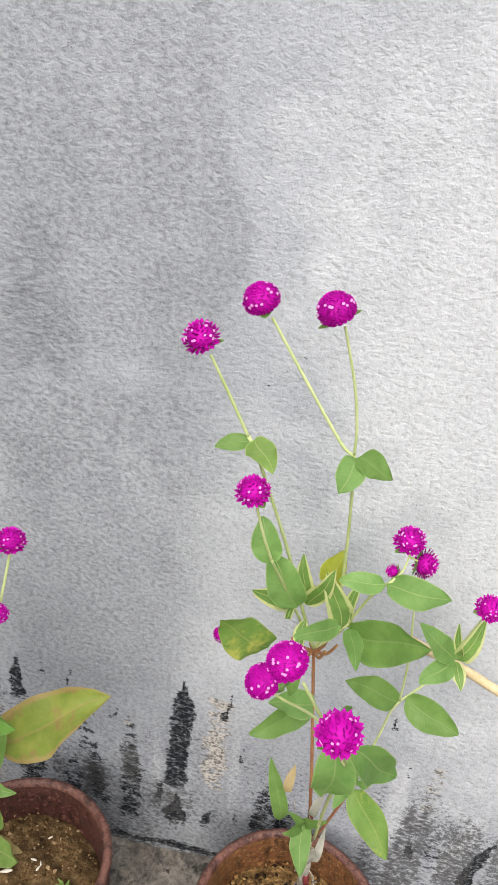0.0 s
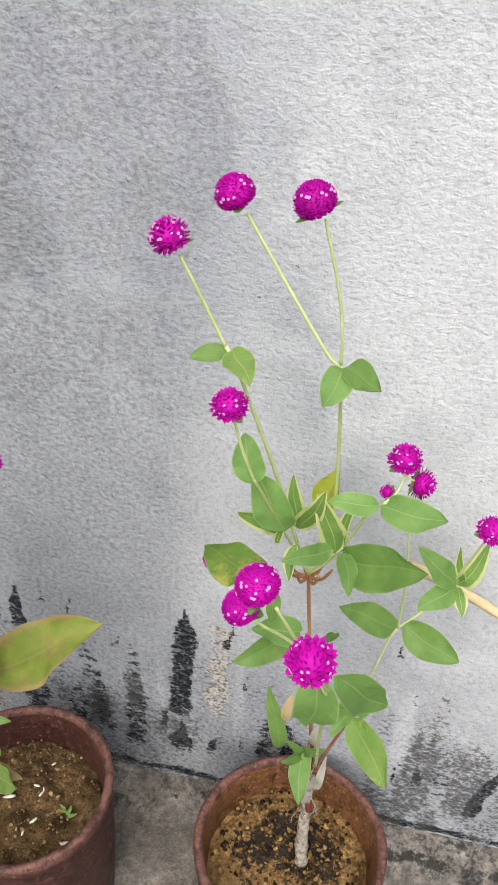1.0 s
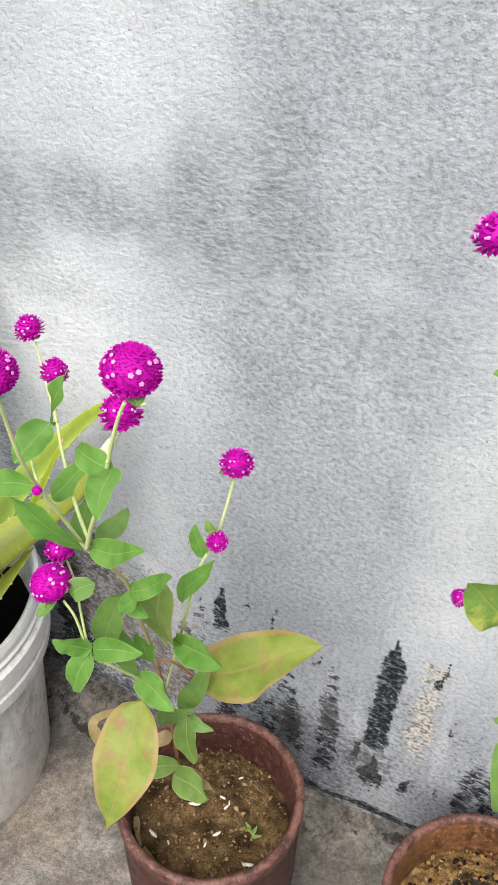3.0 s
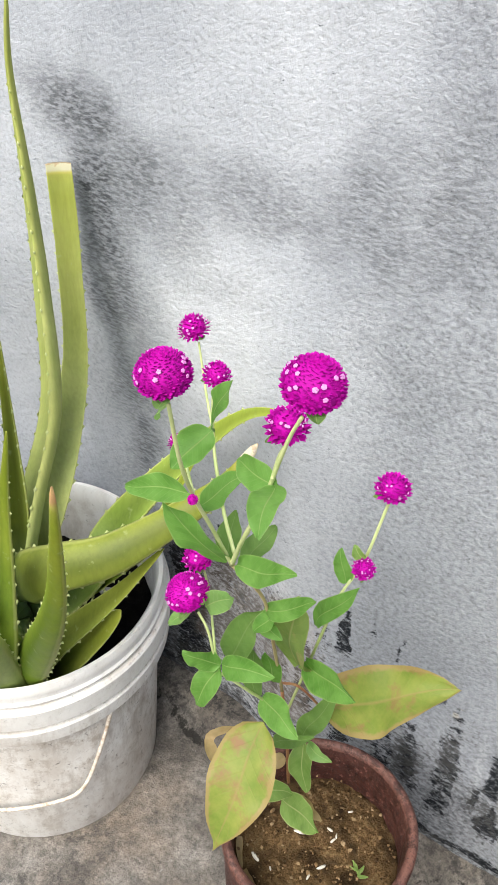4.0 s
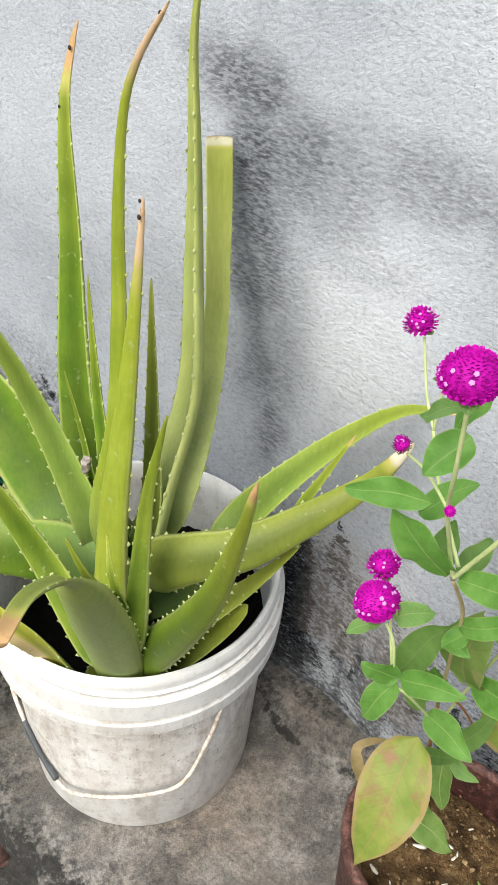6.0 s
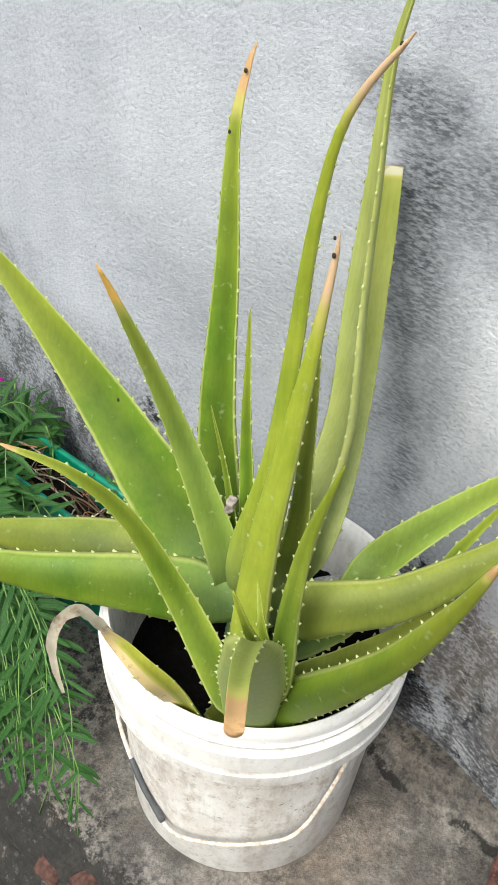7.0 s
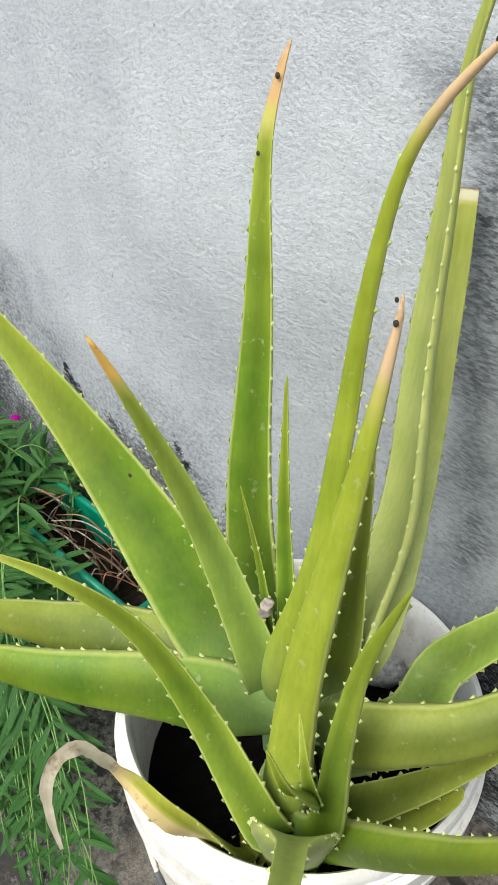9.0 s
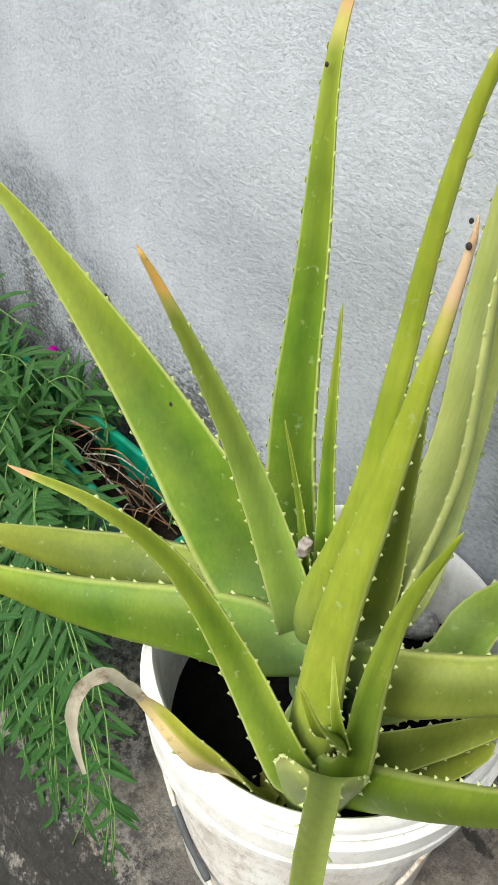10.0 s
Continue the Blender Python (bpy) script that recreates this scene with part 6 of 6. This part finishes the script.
part("rim", tube([(TX0, TY0, TZ), (TX1, TY0, TZ)], 0.005, 10, 8), green_plastic_mat, trough)
part("rim", tube([(TX0, TY1, TZ), (TX1, TY1, TZ)], 0.005, 10, 8), green_plastic_mat, trough)
part("rim", tube([(TX1, TY0, TZ), (TX1, TY1, TZ)], 0.005, 10, 8), green_plastic_mat, trough)


def trough_soil():
    xs, ys = np.linspace(TX0 + 0.004, TX1 - 0.004, 110), np.linspace(TY0 + 0.004, TY1 - 0.004, 30)

    def place(x, y):
        return np.stack([x, y, 0.148 + 0.02 * (smooth_noise(x, y, 81, 0.03) - 0.5) + 0.008 * (smooth_noise(x, y, 82, 0.01) - 0.5)], -1)

    me, _, _ = grid_mesh("trough_soil", xs, ys, place, leafy_soil_mat)
    return tagged(new("trough_soil", me), "dark crumbly soil inside a green planter trough", "soil", kind="structure")


trough_soil()
LEAFLET = mesh_object("leaflet", leaf_mesh(1.0, 0.155, 0.10, 0.30, 8, 0.45), feather_leaf_mat)


def frond(plant, points, size, pairs=6, seed=0):
    """A pinnate leaf: a thin midrib with pairs of narrow leaflets and one at its end."""
    rng = random.Random(seed)
    rib = part("frond", tube(points, 0.0010, 20, 6, 0.6), frond_mat, plant, "feathery leaf with narrow leaflets")
    pts = curve_points(points, 40)
    for i in range(pairs * 2 + 1):
        k = i // 2
        u = 0.22 + 0.76 * k / pairs
        j = min(int(u * 39), 38)
        tan = (pts[j + 1] - pts[j]).normalized()
        face = Vector((0.15, -0.55, 0.85)) + Vector([rng.uniform(-0.35, 0.35) for _ in range(3)])
        side = face.cross(tan).normalized()
        sgn = 0 if i == pairs * 2 else (1 if i % 2 else -1)
        go = (tan * (0.75 if sgn else 1.0) + side * sgn * 0.85 + Vector((0, 0, rng.uniform(-0.25, 0.1)))).normalized()
        over = go.cross(face.cross(go)).normalized()
        wide = over.cross(go)
        long = size * (0.75 + 0.5 * math.sin(math.pi * min(u, 0.95))) * rng.uniform(0.85, 1.1)
        lf = new("leaflet", LEAFLET)
        lf.parent = rib
        lf.matrix_basis = Matrix.Translation(pts[j]) @ Matrix((go, wide, over)).transposed().to_4x4() @ Matrix.Diagonal((long, long * rng.uniform(0.8, 1.1), long, 1))
    return rib


rng = random.Random(21)
for c in range(7):
    cx, cy = -1.60 + 0.060 * c, 0.562 + 0.010 * math.sin(c * 2.3)
    bush = thing("marigold_plant", (cx, cy, 0.15), "feathery dark green marigold plant hanging over a planter", "plant", "marigold plants")
    for j in range(12):
        a = rng.uniform(-2.9, 0.3) if j else -1.2
        reach = rng.uniform(0.13, 0.245)
        top = rng.uniform(0.20, 0.255) if j % 2 else rng.uniform(0.17, 0.215)
        fall = rng.uniform(0.03, 0.14) if math.sin(a) < -0.5 else rng.uniform(0.0, 0.04)
        d = Vector((math.cos(a), math.sin(a), 0))
        o = Vector((cx + rng.uniform(-0.03, 0.03), cy + rng.uniform(-0.015, 0.015), 0.15))
        mid, end = o + d * reach * 0.5, o + d * reach
        mid.z, end.z = top, top - fall
        reach_x = -1.215 if end.z > 0.13 else -0.990
        mid.x, end.x = min(mid.x, reach_x - 0.01), min(end.x, reach_x)
        limit = 0.30 if end.z > 0.12 else 0.345
        end.y = max(end.y, limit)
        frond(bush, [o, mid, end], rng.uniform(0.036, 0.050), rng.choice((5, 6, 7)), c * 20 + j)
    if c == 5:
        frond(bush, [(cx, 0.555, 0.17), (-1.03, 0.41, 0.17), (-0.97, 0.385, 0.10), (-0.905, 0.362, 0.045), (-0.855, 0.346, -0.015)], 0.046, 8, 301)
        frond(bush, [(cx, 0.555, 0.16), (-1.06, 0.40, 0.13), (-1.0, 0.372, 0.02), (-0.96, 0.345, -0.07), (-0.945, 0.335, -0.15)], 0.044, 7, 302)
        frond(bush, [(cx, 0.555, 0.17), (-1.02, 0.43, 0.20), (-0.97, 0.40, 0.15), (-0.945, 0.385, 0.09)], 0.044, 6, 303)
        frond(bush, [(cx, 0.555, 0.16), (-1.027, 0.42, 0.19), (-0.925, 0.375, 0.144), (-0.869, 0.345, 0.09), (-0.889, 0.325, -0.03)], 0.042, 9, 310)
        frond(bush, [(cx, 0.555, 0.16), (-1.049, 0.41, 0.135), (-0.97, 0.36, 0.065), (-0.943, 0.335, -0.028), (-0.960, 0.318, -0.15)], 0.042, 9, 311)
        frond(bush, [(cx, 0.555, 0.16), (-1.045, 0.40, 0.15), (-0.945, 0.352, 0.066), (-0.919, 0.332, -0.017), (-0.886, 0.312, -0.077)], 0.042, 9, 312)
        frond(bush, [(cx - 0.03, 0.555, 0.16), (-1.06, 0.39, 0.12), (-1.007, 0.345, -0.03), (-0.991, 0.33, -0.10), (-0.965, 0.315, -0.15)], 0.042, 9, 313)
    if c >= 4:
        for j in range(13):
            x0 = cx + rng.uniform(-0.05, 0.06)
            if j % 3 == 0:
                way = [(x0, 0.560, 0.16), (x0 + 0.05, 0.475, rng.uniform(0.19, 0.215)), (x0 + 0.11, 0.425, rng.uniform(0.10, 0.16))]
            else:
                x2, x3 = rng.uniform(-1.20, -1.05), rng.uniform(-1.12, -0.92)
                way = [(x0, 0.560, 0.16), (x2, 0.43, rng.uniform(0.13, 0.19)), ((x2 + x3) / 2, 0.375, rng.uniform(0.06, 0.11)), (x3, rng.uniform(0.325, 0.345), rng.uniform(-0.13, 0.03))]
            frond(bush, way, rng.uniform(0.040, 0.048), rng.choice((7, 8, 9)), 700 + c * 20 + j)
    if c == 6:
        for j in range(9):
            peak, end = rng.uniform(-1.02, -0.90), rng.uniform(-0.95, -0.825)
            frond(bush, [(cx, 0.555, 0.16), (-1.10, 0.45, 0.21), (peak, 0.39, rng.uniform(0.15, 0.20)), (end - 0.02, 0.355, rng.uniform(0.06, 0.12)), (end, 0.335, rng.uniform(-0.04, 0.05))], rng.uniform(0.032, 0.040), 10, 950 + j)
        for j in range(8):
            x0 = -1.28 + 0.034 * j
            frond(bush, [(cx - 0.01 + 0.010 * j, 0.545, 0.165), (x0, 0.500, 0.198), (x0 + 0.05, 0.450, rng.uniform(0.12, 0.17))], rng.uniform(0.034, 0.042), 6, 900 + j)
        frond(bush, [(cx, 0.555, 0.16), (-0.985, 0.42, 0.19), (-0.955, 0.40, 0.13), (-0.94, 0.385, 0.06)], 0.042, 6, 304)
        frond(bush, [(cx, 0.555, 0.16), (-1.0, 0.415, 0.17), (-0.99, 0.385, 0.09), (-0.985, 0.37, 0.0)], 0.042, 6, 305)

# taller growth along the back of the trough
for c in range(4):
    cx, cy = -1.60 + 0.046 * c, 0.572
    bush = thing("marigold_plant", (cx, cy, 0.15), "upright feathery dark green marigold plant in a planter", "plant", "marigold plants")
    for j in range(14):
        a = rng.uniform(-3.1, 0.5)
        reach, top = rng.uniform(0.05, 0.13), rng.uniform(0.17, 0.225)
        d = Vector((math.cos(a), 0.7 * math.sin(a), 0))
        o = Vector((cx + rng.uniform(-0.03, 0.03), cy + rng.uniform(-0.02, 0.015), 0.15))
        mid, end = o + d * reach * 0.45, o + d * reach
        mid.z, end.z = top, top - rng.uniform(-0.02, 0.05)
        end.y = min(end.y, 0.61)
        frond(bush, [o, mid, end], rng.uniform(0.034, 0.046), rng.choice((5, 6)), 500 + c * 20 + j)

# moss roses against the wall, one of them in flower
for n, (x, y, z) in enumerate(((-1.325, 0.622, 0.222), (-1.275, 0.615, 0.245), (-1.19, 0.600, 0.225), (-1.06, 0.585, 0.205), (-1.40, 0.615, 0.235))):
    por = thing("moss_rose", (x + 0.02, 0.58, 0.15), "thin-stemmed moss rose with a small pink flower" if n == 0 else "thin-stemmed moss rose with needle leaves, not in flower", "plant", "moss roses")
    part("stem", tube([(x + 0.02, 0.58, 0.145), (x + 0.01, 0.6, 0.19), (x, y, z)], 0.0012, 12, 6), frond_mat if n else red_stem_mat, por)
    if n == 0:
        hd = new("flower_head", HEADS[1])
        hd.parent = por
        hd.matrix_basis = por.matrix_world.inverted() @ Matrix.Translation((x, y, z)) @ Matrix.Diagonal((0.013, 0.013, 0.010, 1))
        tagged(hd, "small pink flower")
    for k in range(14):
        a = k * 2.4
        base = Vector((x + 0.018 - 0.0014 * k, 0.583 + 0.002 * k, 0.155 + (z - 0.158) * k / 14))
        tip = base + Vector((0.020 * math.cos(a), 0.012 * math.sin(a), 0.012))
        leaf(por, base, tip, 0.0042, feather_leaf_mat, 0.05)

# a tangle of dry twigs on the trough's soil
rng = random.Random(33)
for k in range(46):
    a = rng.uniform(0, 6.28)
    x, y, z = rng.uniform(-1.27, -1.045), rng.uniform(0.545, 0.592), 0.160 + 0.030 * rng.random()
    tw = thing("dry_twig", (x, y, z), "thin dry brown twig lying in a tangle on soil" if k % 4 != 3 else "thin dry pale twig lying in a tangle on soil", "twig", "dry twigs")
    d = Vector((math.cos(a), 0.45 * math.sin(a), 0)) * rng.uniform(0.025, 0.06)
    o = Vector((x, y, z))
    part("shaft", tube([o - d - Vector((0, 0, 0.012)), o + Vector((rng.uniform(-0.01, 0.01), 0, 0.016 * rng.random())), o + d + Vector((0, 0, rng.uniform(-0.012, 0.012)))], rng.uniform(0.0008, 0.0016), 12, 6, 0.7, 0.3), (twig_mat, red_stem_mat, twig_mat, woody_mat)[k % 4], tw)

# ---- small things ----
for at, s in (((-0.670, 0.4700, 0.703), 0.0032), ((-0.818, 0.5490, 0.767), 0.0032), ((-0.818, 0.5340, 0.727), 0.0026), ((-0.637, 0.4600, 0.833), 0.0028), ((-0.863, 0.4540, 0.505), 0.003), ((-0.675, 0.4760, 0.711), 0.0024)):
    bm = bmesh.new()
    bmesh.ops.create_icosphere(bm, subdivisions=2, radius=0.5, matrix=Matrix.Translation(at) @ Matrix.Diagonal((s, s * 0.7, s * 1.25, 1)))
    part("scab", bm, scab_mat, aloe, "small black scab")
pebble("stone", (-0.732, 0.626, 0.236), 0.044, stone_mat, "grey stone lying on the bucket's soil", "stone", "", 3, 0.7)
pebble("stone", (-0.705, 0.600, 0.222), 0.022, stone_mat, "small grey stone on the bucket's soil", "stone", "", 5, 0.7)


def brick_lump(at, turn):
    bm = bmesh.new()
    box(bm, (-0.020, -0.02, -0.012), (0.020, 0.02, 0.012))
    bmesh.ops.bevel(bm, geom=bm.edges[:], offset=0.004, segments=2, affect="EDGES")
    bmesh.ops.subdivide_edges(bm, edges=bm.edges[:], cuts=2, use_grid_fill=True)
    for v in bm.verts:
        v.co += Vector((noise.noise(v.co * 60), noise.noise(v.co * 60 + Vector((9, 0, 0))), noise.noise(v.co * 50 + Vector((0, 7, 0))))) * 0.004
    ob = new("brick", mesh_object("brick", bm, brick_mat))
    ob.matrix_basis = pose(*at, *turn)
    return tagged(ob, "broken piece of red brick showing in the broken ledge side", "brick")


brick_lump((-0.848, 0.314, -0.070), (32, 8, 10))
brick_lump((-0.790, 0.316, -0.052), (25, -6, 70))
# a withered bud caught between the leaves
bm = bmesh.new()
bmesh.ops.create_icosphere(bm, subdivisions=3, radius=1.0, matrix=Matrix.Translation((-0.734, 0.458, 0.464)) @ Matrix.Rotation(0.3, 4, "Y") @ Matrix.Diagonal((0.0045, 0.0035, 0.0125, 1)))
for v in bm.verts:
    v.co += Vector((noise.noise(v.co * 240), noise.noise(v.co * 240 + Vector((5, 0, 0))), noise.noise(v.co * 200 + Vector((0, 8, 0))))) * 0.0026
part("withered_bud", bm, bud_mat, aloe, "small withered greyish bud")
# seedling and dead stem in the pots
sp = thing("seedling", (-0.321, 0.501, 0.186), "tiny green seedling sprouting from the soil", "plant")
for k in range(5):
    a = k * 1.3
    leaf(sp, (-0.321, 0.501, 0.188 + 0.003 * k), (-0.321 + 0.009 * math.cos(a), 0.501 + 0.006 * math.sin(a), 0.196 + 0.003 * k), 0.0032, pale_leaf_mat, 0.1)
